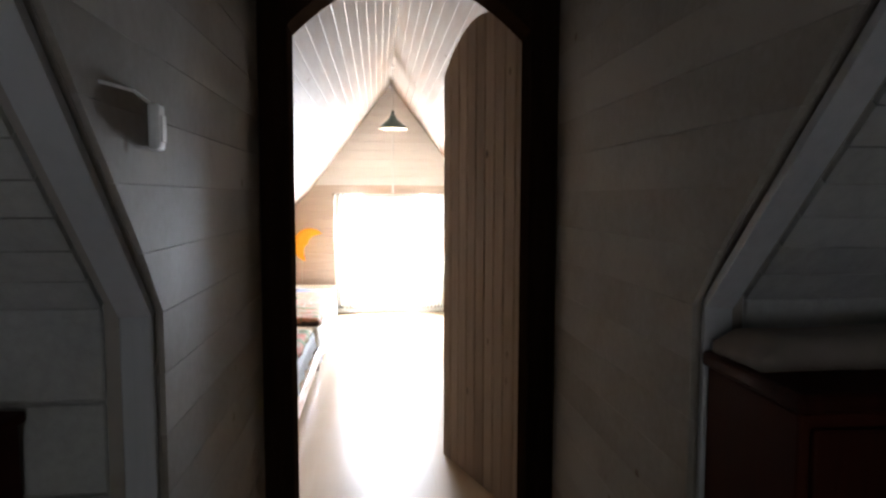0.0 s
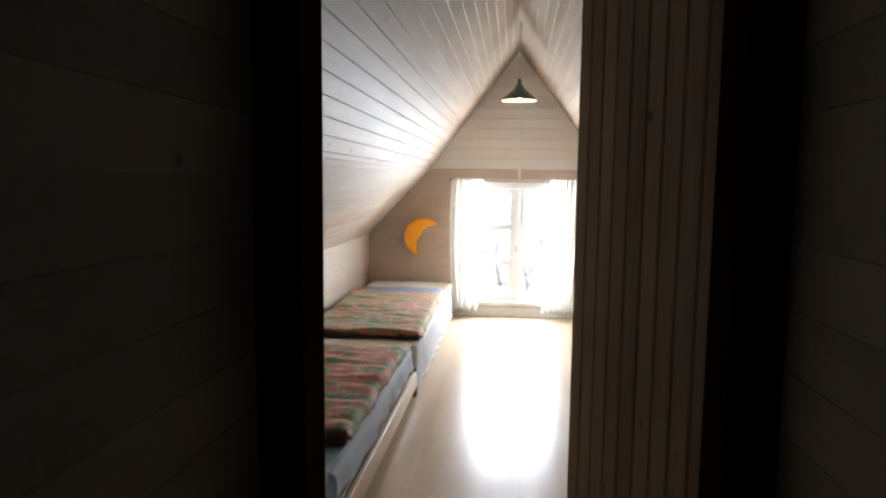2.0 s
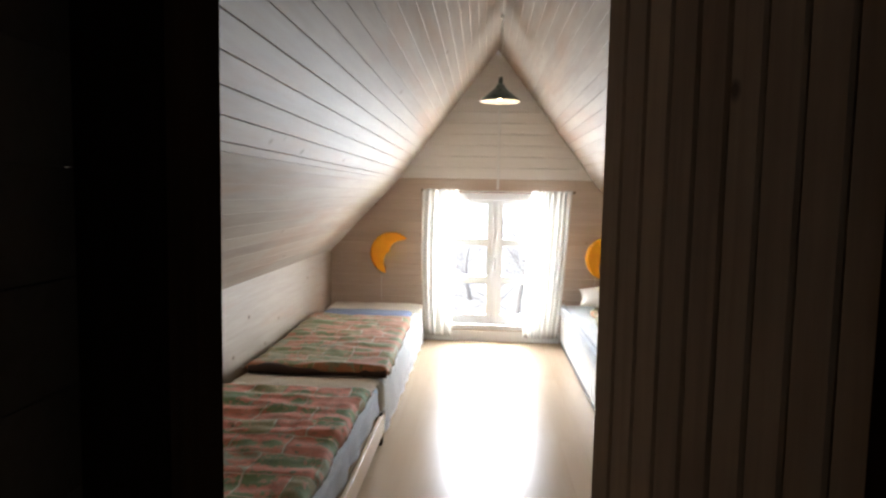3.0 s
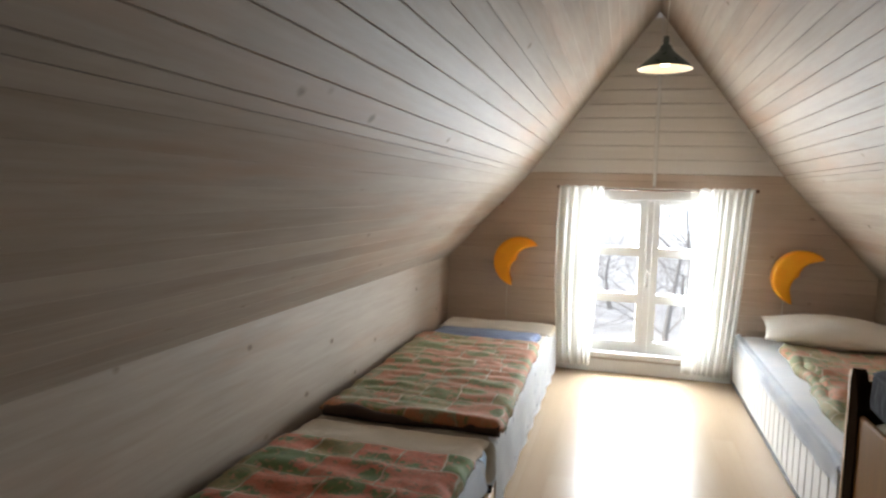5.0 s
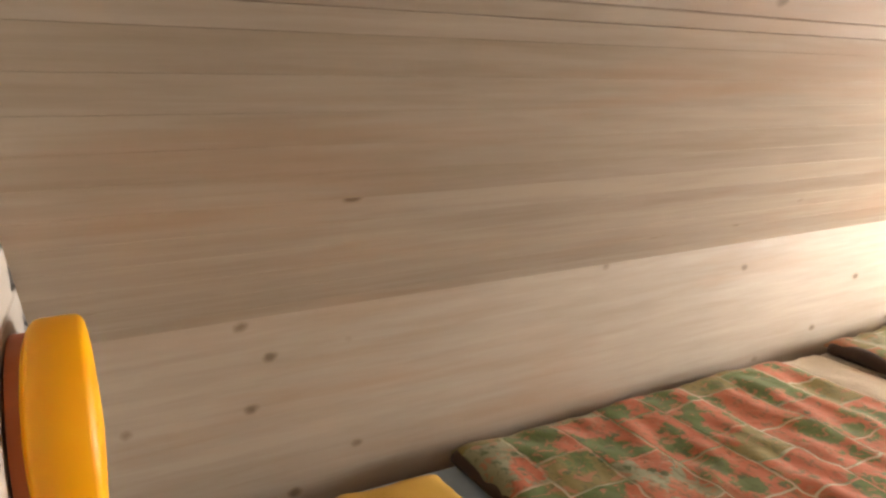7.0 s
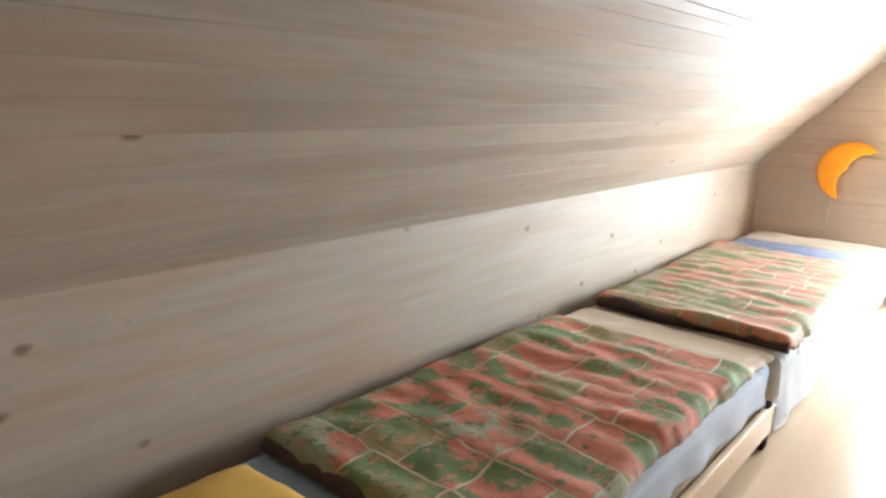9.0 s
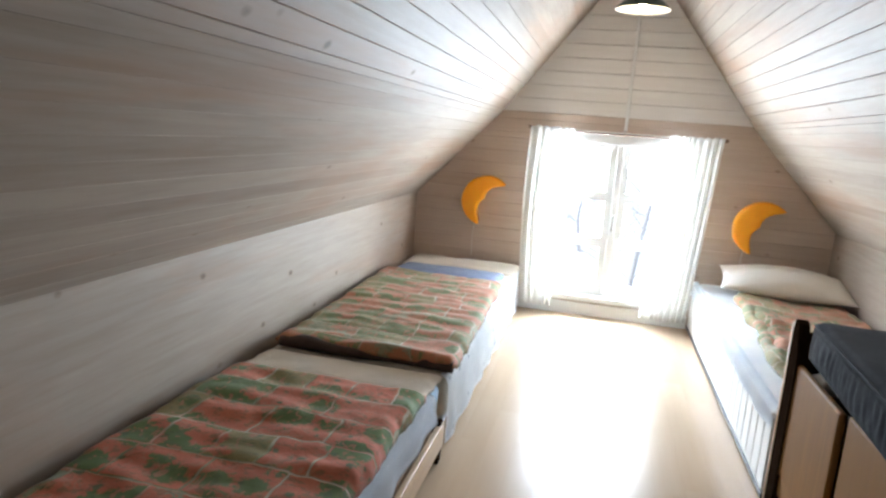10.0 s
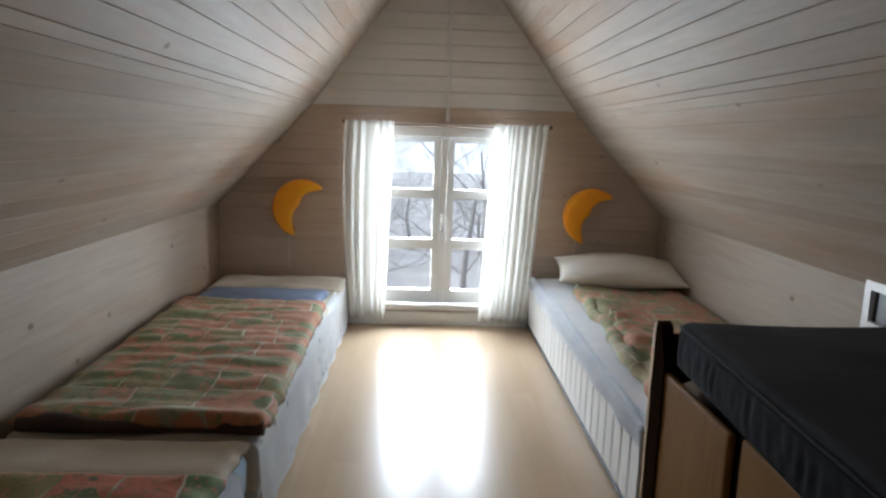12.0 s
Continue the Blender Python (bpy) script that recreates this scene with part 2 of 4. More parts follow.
QUILT = make_quilt("patchwork_print_cotton", 0.07, (0.40, 0.35, 0.24))
QUILTOLIVE = make_quilt("olive_patchwork_cotton", 0.40, (0.23, 0.19, 0.09))
QUILTPALE = make_quilt("washed_out_patchwork_cotton", 0.42, (0.32, 0.28, 0.17))
QUILTBACK = cloth("brown_quilt_backing", (0.065, 0.035, 0.022), (0.035, 0.018, 0.012))


def make_curtain():
    g = Graph("sheer_white_voile", 0.85)
    t = g.t
    tr = t.nodes.new("ShaderNodeBsdfTranslucent")
    tr.inputs["Color"].default_value = (0.9, 0.89, 0.85, 1)
    clear = t.nodes.new("ShaderNodeBsdfTransparent")
    mix, mix2 = t.nodes.new("ShaderNodeMixShader"), t.nodes.new("ShaderNodeMixShader")
    g.colour((0.86, 0.845, 0.80))
    mix.inputs[0].default_value = 0.5
    t.links.new(g.b.outputs[0], mix.inputs[1])
    t.links.new(tr.outputs[0], mix.inputs[2])
    thread = g.noise(g.scaled((500, 500, 60)), 1.0, 1)
    g.put(mix2.inputs[0], g.math("MULTIPLY_ADD", thread, 0.12, 0.12))
    t.links.new(mix.outputs[0], mix2.inputs[1])
    t.links.new(clear.outputs[0], mix2.inputs[2])
    t.links.new(mix2.outputs[0], t.nodes["Material Output"].inputs["Surface"])
    g.bump(g.noise(g.co, 300, 1), 0.1, 0.002)
    return g.m


CURTAIN = make_curtain()


def make_glass():
    g = Graph("window_glass", 0.02)
    t = g.t
    clear, gloss = t.nodes.new("ShaderNodeBsdfTransparent"), t.nodes.new("ShaderNodeBsdfGlossy")
    gloss.inputs["Roughness"].default_value = 0.02
    mix = t.nodes.new("ShaderNodeMixShader")
    mix.inputs[0].default_value = 0.06
    t.links.new(clear.outputs[0], mix.inputs[1])
    t.links.new(gloss.outputs[0], mix.inputs[2])
    t.links.new(mix.outputs[0], t.nodes["Material Output"].inputs["Surface"])
    return g.m


GLASS = make_glass()


def glow(name, col, strength):
    g = Graph(name)
    g.colour((0.8, 0.8, 0.8))
    g.b.inputs["Emission Color"].default_value = (*col, 1)
    g.b.inputs["Emission Strength"].default_value = strength
    return g.m


BULB = glow("lit_bulb", (1.0, 0.78, 0.5), 12.0)

# ---- mesh helpers ----


def box(bm, x0, x1, y0, y1, z0, z1, m=None):
    vs = [bm.verts.new(Vector((x, y, z))) for x in (x0, x1) for y in (y0, y1) for z in (z0, z1)]
    if m is not None:
        for v in vs:
            v.co = m @ v.co
    for f in ((0, 1, 3, 2), (4, 6, 7, 5), (0, 4, 5, 1), (2, 3, 7, 6), (0, 2, 6, 4), (1, 5, 7, 3)):
        bm.faces.new([vs[i] for i in f])
    return vs


def soft_box(x0, x1, y0, y1, z0, z1, r=0.01, segs=2):
    bm = bmesh.new()
    box(bm, x0, x1, y0, y1, z0, z1)
    bmesh.ops.bevel(bm, geom=bm.edges[:], offset=r, segments=segs, profile=0.5, affect="EDGES")
    return bm


def prism(profile, axis, a, b):
    """A closed profile of 2D points pushed along an axis from a to b."""
    bm = bmesh.new()
    put = {"x": lambda p, d: (d, p[0], p[1]), "y": lambda p, d: (p[0], d, p[1]), "z": lambda p, d: (p[0], p[1], d)}[axis]
    lo = [bm.verts.new(put(p, a)) for p in profile]
    hi = [bm.verts.new(put(p, b)) for p in profile]
    n = len(profile)
    bm.faces.new(lo)
    bm.faces.new(hi[::-1])
    for i in range(n):
        bm.faces.new((lo[i], hi[i], hi[(i + 1) % n], lo[(i + 1) % n]))
    bmesh.ops.recalc_face_normals(bm, faces=bm.faces[:])
    return bm


def mesh_of(name, bm, material, smooth=False):
    bmesh.ops.recalc_face_normals(bm, faces=bm.faces[:])
    me = bpy.data.meshes.new(name)
    bm.to_mesh(me)
    bm.free()
    me.materials.append(material)
    if smooth:
        for p in me.polygons:
            p.use_smooth = True
    return me


def part(name, bm, material, parent=None, label="", smooth=False):
    ob = new(name, mesh_of(name, bm, material, smooth))
    if parent is not None:
        ob.parent = parent
    if label:
        ob["label"] = label
    return ob


def structure(name, bm, material, label, category, smooth=False):
    return tagged(part(name, bm, material, smooth=smooth), label, category, kind="structure")


def thing(name, at, label, category, group=""):
    ob = new(name)
    ob.location = at
    ob.empty_display_size = 0.05
    return tagged(ob, label, category, group)


def tube(points, radius, sides=8, closed=False):
    """A round bar along a line of points."""
    bm = bmesh.new()
    pts = [Vector(p) for p in points]
    rings = []
    for i, p in enumerate(pts):
        d = (pts[min(i + 1, len(pts) - 1)] - pts[max(i - 1, 0)]).normalized()
        up = Vector((0, 0, 1)) if abs(d.z) < 0.9 else Vector((1, 0, 0))
        u = d.cross(up).normalized()
        w = d.cross(u)
        r = radius[i] if isinstance(radius, (list, tuple)) else radius
        rings.append([bm.verts.new(p + r * (math.cos(a) * u + math.sin(a) * w)) for a in (2 * math.pi * k / sides for k in range(sides))])
    for a, b in zip(rings, rings[1:]):
        for k in range(sides):
            bm.faces.new((a[k], a[(k + 1) % sides], b[(k + 1) % sides], b[k]))
    bm.faces.new(rings[0][::-1])
    bm.faces.new(rings[-1])
    return bm


def lathe(profile, steps=40):
    """A profile of (radius, z) turned about the z axis."""
    bm = bmesh.new()
    rings = [[bm.verts.new((r * math.cos(2 * math.pi * k / steps), r * math.sin(2 * math.pi * k / steps), z)) for k in range(steps)] for r, z in profile]
    for a, b in zip(rings, rings[1:]):
        for k in range(steps):
            bm.faces.new((a[k], a[(k + 1) % steps], b[(k + 1) % steps], b[k]))
    return bm


def slab_cloth(x0, x1, y0, y1, z0, thick, seed, bulge=0.02, wave=0.012, nx=28, ny=36):
    """A padded slab with soft edges and uneven top."""
    bm = bmesh.new()
    top, low = [], []
    for j in range(ny + 1):
        tr, lr = [], []
        for i in range(nx + 1):
            u, v = i / nx, j / ny
            x, y = x0 + u * (x1 - x0), y0 + v * (y1 - y0)
            ew = 0.045 / (x1 - x0), 0.045 / (y1 - y0)
            edge = min(u, 1 - u, ew[0]) / ew[0], min(v, 1 - v, ew[1]) / ew[1]
            round_off = math.sqrt(max(0.0, 1 - (1 - edge[0]) ** 2)) * math.sqrt(max(0.0, 1 - (1 - edge[1]) ** 2))
            n = noise.noise(Vector((x * 3.1, y * 3.1, seed))) * wave * 0.6 + noise.noise(Vector((x * 5, y * 13, seed + 5))) * wave * 0.5 + noise.noise(Vector((x * 14, y * 11, seed + 8))) * wave * 0.25
            jx = (noise.noise(Vector((seed, y * 5, 1.0))) + 0.6 * noise.noise(Vector((seed, y * 17, 4.0)))) * 0.016
            jy = (noise.noise(Vector((x * 5, seed, 2.0))) + 0.6 * noise.noise(Vector((x * 16, seed, 4.0)))) * 0.016
            z = z0 + thick * (0.45 + 0.55 * round_off) + bulge * math.sin(math.pi * u) * math.sin(math.pi * v) + n * round_off
            tr.append(bm.verts.new((x + jx, y + jy, z)))
            lr.append(bm.verts.new((x + jx, y + jy, z0)))
        top.append(tr)
        low.append(lr)
    for j in range(ny):
        for i in range(nx):
            bm.faces.new((top[j][i], top[j][i + 1], top[j + 1][i + 1], top[j + 1][i]))
            bm.faces.new((low[j][i], low[j + 1][i], low[j + 1][i + 1], low[j][i + 1]))
    for j in range(ny):
        bm.faces.new((top[j][0], top[j + 1][0], low[j + 1][0], low[j][0]))
        bm.faces.new((top[j][nx], low[j][nx], low[j + 1][nx], top[j + 1][nx]))
    for i in range(nx):
        bm.faces.new((top[0][i], low[0][i], low[0][i + 1], top[0][i + 1]))
        bm.faces.new((top[ny][i], top[ny][i + 1], low[ny][i + 1], low[ny][i]))
    return bm

# ---- the attic room: shell ----
KNEE, BEND, RIDGE = (1.5, 0.837), (0.889, 1.49), (0.0, 2.636)
REAR, HALLSIDE = -5.12, -5.26


def board_strip(a, b, y0, y1, out, thick, gap, groove):
    """One tongue-and-groove board: its cross-section runs from a to b (x, z), thick towards out; groove: the chamfer at each edge, 0 where it butts."""
    a, b = Vector(a), Vector(b)
    d = (b - a).normalized()
    n = Vector(out).normalized()
    ca, cb = groove
    a2, b2 = a + d * (gap * 0.5 if ca else 0.0), b - d * (gap * 0.5 if cb else 0.0)
    prof = [a2, b2]
    prof += [b2 + n * (thick - cb), b2 + n * thick - d * cb] if cb else [b2 + n * thick]
    prof += [a2 + n * thick + d * ca, a2 + n * (thick - ca)] if ca else [a2 + n * thick]
    return prism([(p.x, p.y) for p in prof], "y", y0, y1)


def slope_shell(name, side, pts, y0, y1, label, cat, width, mat, first=0.0, gap=0.0014, chamfer=0.0013):
    """A boarded surface along the room; side -1 is the bed side. pts: its lower and upper edge (x, z); first: the lowest, cut board."""
    (xa, za), (xb, zb) = pts
    a, b = Vector((xa * side, za)), Vector((xb * side, zb))
    d = (b - a).normalized()
    n = Vector((d.y, -d.x))
    if n.x * side > 0:
        n = -n
    back = prism([tuple(a), tuple(b), tuple(b - n * 0.12), tuple(a - n * 0.12)], "y", y0, y1)
    ob = structure(name, back, mat, label, cat)
    length = (b - a).length
    cuts = [0.0] + ([first] if first else [])
    while cuts[-1] + width < length - 0.02:
        cuts.append(cuts[-1] + width)
    cuts.append(length)
    for lo, hi in zip(cuts, cuts[1:]):
        groove = (chamfer if lo > 0 else 0.0, chamfer if hi < length else 0.0)
        part("board", board_strip(a + d * lo, a + d * hi, y0, y1, n, 0.018, gap, groove), mat, ob)
    return ob


for side, where in ((-1, "west"), (1, "east")):
    slope_shell("wall_knee_" + where, side, ((KNEE[0] + 0.018, 0.0), (KNEE[0] + 0.018, KNEE[1] + 0.01)), REAR, 0.0,
                "low smooth knee wall of whitewashed pine", "wall", 0.9, PALE)
    slope_shell("wall_slope_" + where, side, ((KNEE[0] + 0.013, KNEE[1] - 0.012), (BEND[0] + 0.014, BEND[1] - 0.012)), REAR, 0.0,
                "sloping roof wall of whitewashed knotty pine boards", "wall", 0.08, PALE, 0.048, 0.0005, 0.0006)
    slope_shell("wall_slope_upper_" + where, side, ((BEND[0] + 0.014, BEND[1] - 0.012), (0.014, RIDGE[1] + 0.012)), REAR, 0.0,
                "upper sloping roof wall of whitewashed pine boards", "wall", 0.0785, PALE, 0.033, 0.0008, 0.0022)

floor_bm = bmesh.new()
box(floor_bm, -1.62, 1.62, REAR - 0.14, 0.0, -0.12, -0.012)
floor = structure("floor", floor_bm, FLOOR, "light honey laminate plank floor with a satin sheen", "floor")

# gable wall with the window opening
WX, WZ0, WZ1 = 0.52, 0.10, 1.335
wall = bmesh.new()
box(wall, -1.75, -WX, 0.018, 0.18, -0.1, 1.49)
box(wall, WX, 1.75, 0.018, 0.18, -0.1, 1.49)
box(wall, -WX, WX, 0.018, 0.18, WZ1, 1.49)
box(wall, -WX, WX, 0.018, 0.18, -0.1, WZ0)
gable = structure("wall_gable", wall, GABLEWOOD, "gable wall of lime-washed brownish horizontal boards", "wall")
upper = prism([(-1.0, 1.49), (1.0, 1.49), (0.1, 2.75), (-0.1, 2.75)], "y", 0.018, 0.18)
gable_top = structure("wall_gable_top", upper, GABLEWHITE, "white painted gable top of horizontal boards", "wall")


def slope_x(z):
    """Half the room's width at height z."""
    if z <= KNEE[1]:
        return KNEE[0]
    if z <= BEND[1]:
        return KNEE[0] + (BEND[0] - KNEE[0]) * (z - KNEE[1]) / (BEND[1] - KNEE[1])
    return BEND[0] * (1 - (z - BEND[1]) / (RIDGE[1] - BEND[1]))


def gable_board(x0, x1, z0, z1, y, thick, parent, mat, cut, seam=0.0018):
    """A board on the gable; cut: how its two ends follow the roof."""
    g = seam
    z0, z1 = z0 + g, z1 - g
    a0 = -slope_x(z0) - 0.01 if cut[0] else x0
    a1 = -slope_x(z1) - 0.01 if cut[0] else x0
    b0 = slope_x(z0) + 0.01 if cut[1] else x1
    b1 = slope_x(z1) + 0.01 if cut[1] else x1
    bm = bmesh.new()
    c = 0.0022
    lo = [bm.verts.new(p) for p in ((a0, y, z0), (b0, y, z0), (b1, y, z1), (a1, y, z1))]
    mid = [bm.verts.new(p) for p in ((a0, y - thick + c, z0), (b0, y - thick + c, z0), (b1, y - thick + c, z1), (a1, y - thick + c, z1))]
    hi = [bm.verts.new(p) for p in ((a0, y - thick, z0 + c), (b0, y - thick, z0 + c), (b1, y - thick, z1 - c), (a1, y - thick, z1 - c))]
    for r, s in ((lo, mid), (mid, hi)):
        for i in range(4):
            bm.faces.new((r[i], r[(i + 1) % 4], s[(i + 1) % 4], s[i]))
    bm.faces.new(hi)
    bm.faces.new(lo[::-1])
    part("board", bm, mat, parent)


z = 1.49
while z < 2.58:
    gable_board(0, 0, z, min(z + 0.1, 2.62), 0.018, 0.032, gable_top, GABLEWHITE, (1, 1))
    z += 0.1
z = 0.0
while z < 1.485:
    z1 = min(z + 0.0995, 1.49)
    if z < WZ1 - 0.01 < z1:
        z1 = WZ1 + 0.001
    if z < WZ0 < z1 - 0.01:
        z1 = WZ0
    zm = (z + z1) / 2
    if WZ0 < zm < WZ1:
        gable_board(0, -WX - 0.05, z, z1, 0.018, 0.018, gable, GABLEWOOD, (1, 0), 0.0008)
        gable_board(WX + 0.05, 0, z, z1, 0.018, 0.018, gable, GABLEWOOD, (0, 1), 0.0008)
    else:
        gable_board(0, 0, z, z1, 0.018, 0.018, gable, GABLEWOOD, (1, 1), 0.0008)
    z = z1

structure("cable_cover", soft_box(0.012, 0.036, -0.03, -0.0145, 1.40, 2.60, 0.003), WHITE, "slim white cable cover running down the gable", "trim")

# window: a pair of casements, three panes each, in a white frame
win = thing("window_1", (0, 0.05, WZ0), "white double casement balcony window with six panes, daylight outside", "window")
win["kind"] = "structure"


def add(name, bm, mat, parent, label="", smooth=False):
    """A part given in world coordinates under a thing that stands elsewhere."""
    ob = part(name, bm, mat, parent, label, smooth)
    base, p = Vector((0, 0, 0)), parent
    while p is not None:
        base += p.location
        p = p.parent
    ob.data.transform(Matrix.Translation(-base))
    return ob


fr = bmesh.new()
for b in ((-WX, -WX + 0.055, WZ0, WZ1), (WX - 0.055, WX, WZ0, WZ1), (-WX + 0.055, WX - 0.055, WZ1 - 0.035, WZ1), (-WX + 0.055, WX - 0.055, WZ0, WZ0 + 0.05)):
    box(fr, b[0], b[1], 0.0, 0.14, b[2], b[3])
add("window_frame", fr, WHITE, win)
rows_z = ((0.241, 0.53), (0.60, 0.88), (0.945, 1.262))
for x0, x1 in ((-0.462, 0.008), (0.014, 0.462)):
    sash = bmesh.new()
    s0, s1 = (x0, x1)
    left, right = (0.06, 0.068) if x0 < 0 else (0.066, 0.06)
    box(sash, s0, s0 + left, 0.035, 0.085, 0.152, 1.298)
    box(sash, s1 - right, s1, 0.035, 0.085, 0.152, 1.298)
    for za, zb in ((0.152, 0.241), (0.53, 0.60), (0.88, 0.945), (1.262, 1.298)):
        box(sash, s0 + left, s1 - right, 0.037, 0.083, za, zb)
    leaf = add("casement", sash, WHITE, win)
    for za, zb in rows_z:
        pane = bmesh.new()
        box(pane, s0 + left - 0.005, s1 - right + 0.005, 0.058, 0.062, za - 0.005, zb + 0.005)
        ob = add("pane", pane, GLASS, leaf)
        ob.visible_shadow = False
add("casement_stop", soft_box(-0.012, 0.034, 0.012, 0.034, 0.16, 1.29, 0.004), WHITE, win)
handle = add("window_handle", soft_box(0.0, 0.02, -0.012, 0.011, 0.66, 0.78, 0.006), STEEL, win)
add("window_sill", soft_box(-0.58, 0.58, -0.05, 0.012, 0.13, 0.158, 0.006), WHITE, win)
head = bmesh.new()
box(head, -0.57, 0.57, -0.016, 0.0, 1.335, 1.385)
add("head_casing", head, WHITE, win)
for s in (-1, 1):
    cas = bmesh.new()
    box(cas, min(s * 0.52, s * 0.57), max(s * 0.52, s * 0.57), -0.016, 0.0, 0.158, 1.335)
    add("side_casing", cas, WHITE, win)
structure("baseboard", soft_box(-0.62, 0.62, -0.016, -0.001, 0.0, 0.095, 0.004), WHITE, "white painted baseboard below the window", "baseboard")

# curtain rod and curtains
rod = thing("curtain_rod", (0, -0.062, 1.372), "thin brown metal curtain rod on small brackets", "curtain rod")
add("rod", tube([(-0.655 + 1.36 * i / 8, -0.062, 1.374 - 0.005 * math.sin(math.pi * i / 8)) for i in range(9)], 0.0055), RODBROWN, rod, smooth=True)
for x in (-0.655, 0.705):
    add("finial", soft_box(x - 0.012, x + 0.012, -0.074, -0.050, 1.368, 1.392, 0.005), RODBROWN, rod)
for x in (-0.6, 0.02, 0.66):
    add("bracket", soft_box(x - 0.008, x + 0.008, -0.062, 0.0, 1.386, 1.40, 0.003), STEEL, rod)


def curtain(x0, x1, xb0, xb1, folds, seed, label):
    """Gathered voile from rod to floor; the outer edge swings out half way down."""
    bm = bmesh.new()
    nx, nz = folds * 10, 40
    z0, z1 = 0.06, 1.391
    grid = []
    for j in range(nz + 1):
        v = j / nz
        zz = z1 + (z0 - z1) * v
        row = []
        for i in range(nx + 1):
            u = i / nx
            xt = x0 + (x1 - x0) * u
            xb = xb0 + (xb1 - xb0) * u
            k = v ** 0.8
            x = xt * (1 - k) + xb * k
            ph = 2 * math.pi * folds * (u + 0.07 * math.sin(5 * u + seed) + 0.03 * math.sin(13 * u + 2 * seed)) + 0.9 * noise.noise(Vector((u * 3, v * 0.7, seed)))
            amp = (0.013 + 0.008 * v) * (0.75 + 0.5 * noise.noise(Vector((u * 5, 0.3, seed))) + 0.2)
            head_pinch = 1.0 - 0.6 * math.exp(-((zz - 1.375) / 0.02) ** 2)
            y = -0.098 + amp * head_pinch * math.sin(ph) + 0.008 * noise.noise(Vector((u * 6, v * 1.5, seed + 3)))
            x += 0.006 * noise.noise(Vector((u * 2, v * 1.5, seed + 9))) + (-0.022 if x0 < 0 else 0.012) * math.sin(math.pi * v) * (1 - u if x0 < 0 else u)
            y = min(y, -0.062) if 0.1 < zz < 0.17 else y
            zt = zz + (0.005 * math.sin(ph) + 0.006 * noise.noise(Vector((u * 14, 2, seed))) if j == 0 else 0) + (0.008 * noise.noise(Vector((u * 5, 0, seed))) if j == nz else 0)
            row.append(bm.verts.new((x, y, zt)))
        grid.append(row)
    for j in range(nz):
        for i in range(nx):
            bm.faces.new((grid[j][i], grid[j][i + 1], grid[j + 1][i + 1], grid[j + 1][i]))
    ob = part("curtain", bm, CURTAIN, smooth=True)
    tagged(ob, label, "curtain", "curtains at the window")
    sol = ob.modifiers.new("thickness", "SOLIDIFY")
    sol.thickness = 0.0015
    return ob


curtain(-0.645, -0.325, -0.615, -0.37, 6, 1.0, "sheer white gathered curtain reaching the floor beside the window")
curtain(0.325, 0.69, 0.27, 0.595, 7, 4.0, "sheer white gathered curtain hanging open beside the far window")

# ---- rear wall, door frame and door ----
JL, JR, SPRING, RISE = -0.468, 0.418, 1.965, 0.225


def arch_z(x, x0=JL, x1=JR, spring=SPRING, rise=RISE):
    u = (x - (x0 + x1) / 2) / ((x1 - x0) / 2)
    return spring + rise * (1 - u * u)


N = 16
xs = [JL + (JR - JL) * i / N for i in range(N + 1)]


def wall_with_arch(y0, y1, outer_l, outer_r, top):
    """A wall with a doorway that the frame fills; top(x) gives its upper edge."""
    bm = bmesh.new()
    w0, w1 = JL - 0.04, JR + 0.04
    for a, b in ((outer_l, w0), (w0, w1), (w1, outer_r)):
        lo_a = lo_b = 2.3 if a == w0 else -0.1
        q = [(a, lo_a), (b, lo_b), (b, top(b)), (a, top(a))]
        f = [bm.verts.new((x, y0, z)) for x, z in q]
        g = [bm.verts.new((x, y1, z)) for x, z in q]
        bm.faces.new(f)
        bm.faces.new(g[::-1])
        for i in range(4):
            bm.faces.new((f[i], g[i], g[(i + 1) % 4], f[(i + 1) % 4]))
    return bm


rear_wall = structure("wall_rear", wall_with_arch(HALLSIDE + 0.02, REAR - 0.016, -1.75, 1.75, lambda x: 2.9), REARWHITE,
                      "rear partition wall of white boards dimmed in colour, with an arched doorway", "wall")
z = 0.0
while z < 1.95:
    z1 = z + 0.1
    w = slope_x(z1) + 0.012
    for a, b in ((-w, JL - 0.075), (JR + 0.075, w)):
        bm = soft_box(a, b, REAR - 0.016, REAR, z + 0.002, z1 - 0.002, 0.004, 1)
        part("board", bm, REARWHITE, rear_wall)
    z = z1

casing = thing("door_frame", (0, REAR, 0), "dark stained wooden door frame with an arched head", "door frame")
casing["kind"] = "structure"
for x0, x1 in ((-0.583, JL), (JR, 0.533)):
    add("jamb", soft_box(x0, x1, HALLSIDE - 0.02, REAR + 0.004, 0.0, 2.5, 0.004, 1), DARKWOOD, casing)
arch = bmesh.new()
for a, b in zip(xs, xs[1:]):
    q = [(a, arch_z(a)), (b, arch_z(b)), (b, 2.5), (a, 2.5)]
    f = [arch.verts.new((x, HALLSIDE - 0.02, z)) for x, z in q]
    g = [arch.verts.new((x, REAR + 0.004, z)) for x, z in q]
    arch.faces.new(f)
    arch.faces.new(g[::-1])
    for i in range(4):
        arch.faces.new((f[i], g[i], g[(i + 1) % 4], f[(i + 1) % 4]))
add("arched_head", arch, DARKWOOD, casing)
structure("door_sill", soft_box(JL + 0.002, JR - 0.002, HALLSIDE - 0.02, REAR, -0.012, 0.012, 0.004, 1), DARKWOOD, "worn dark wooden door sill", "threshold")

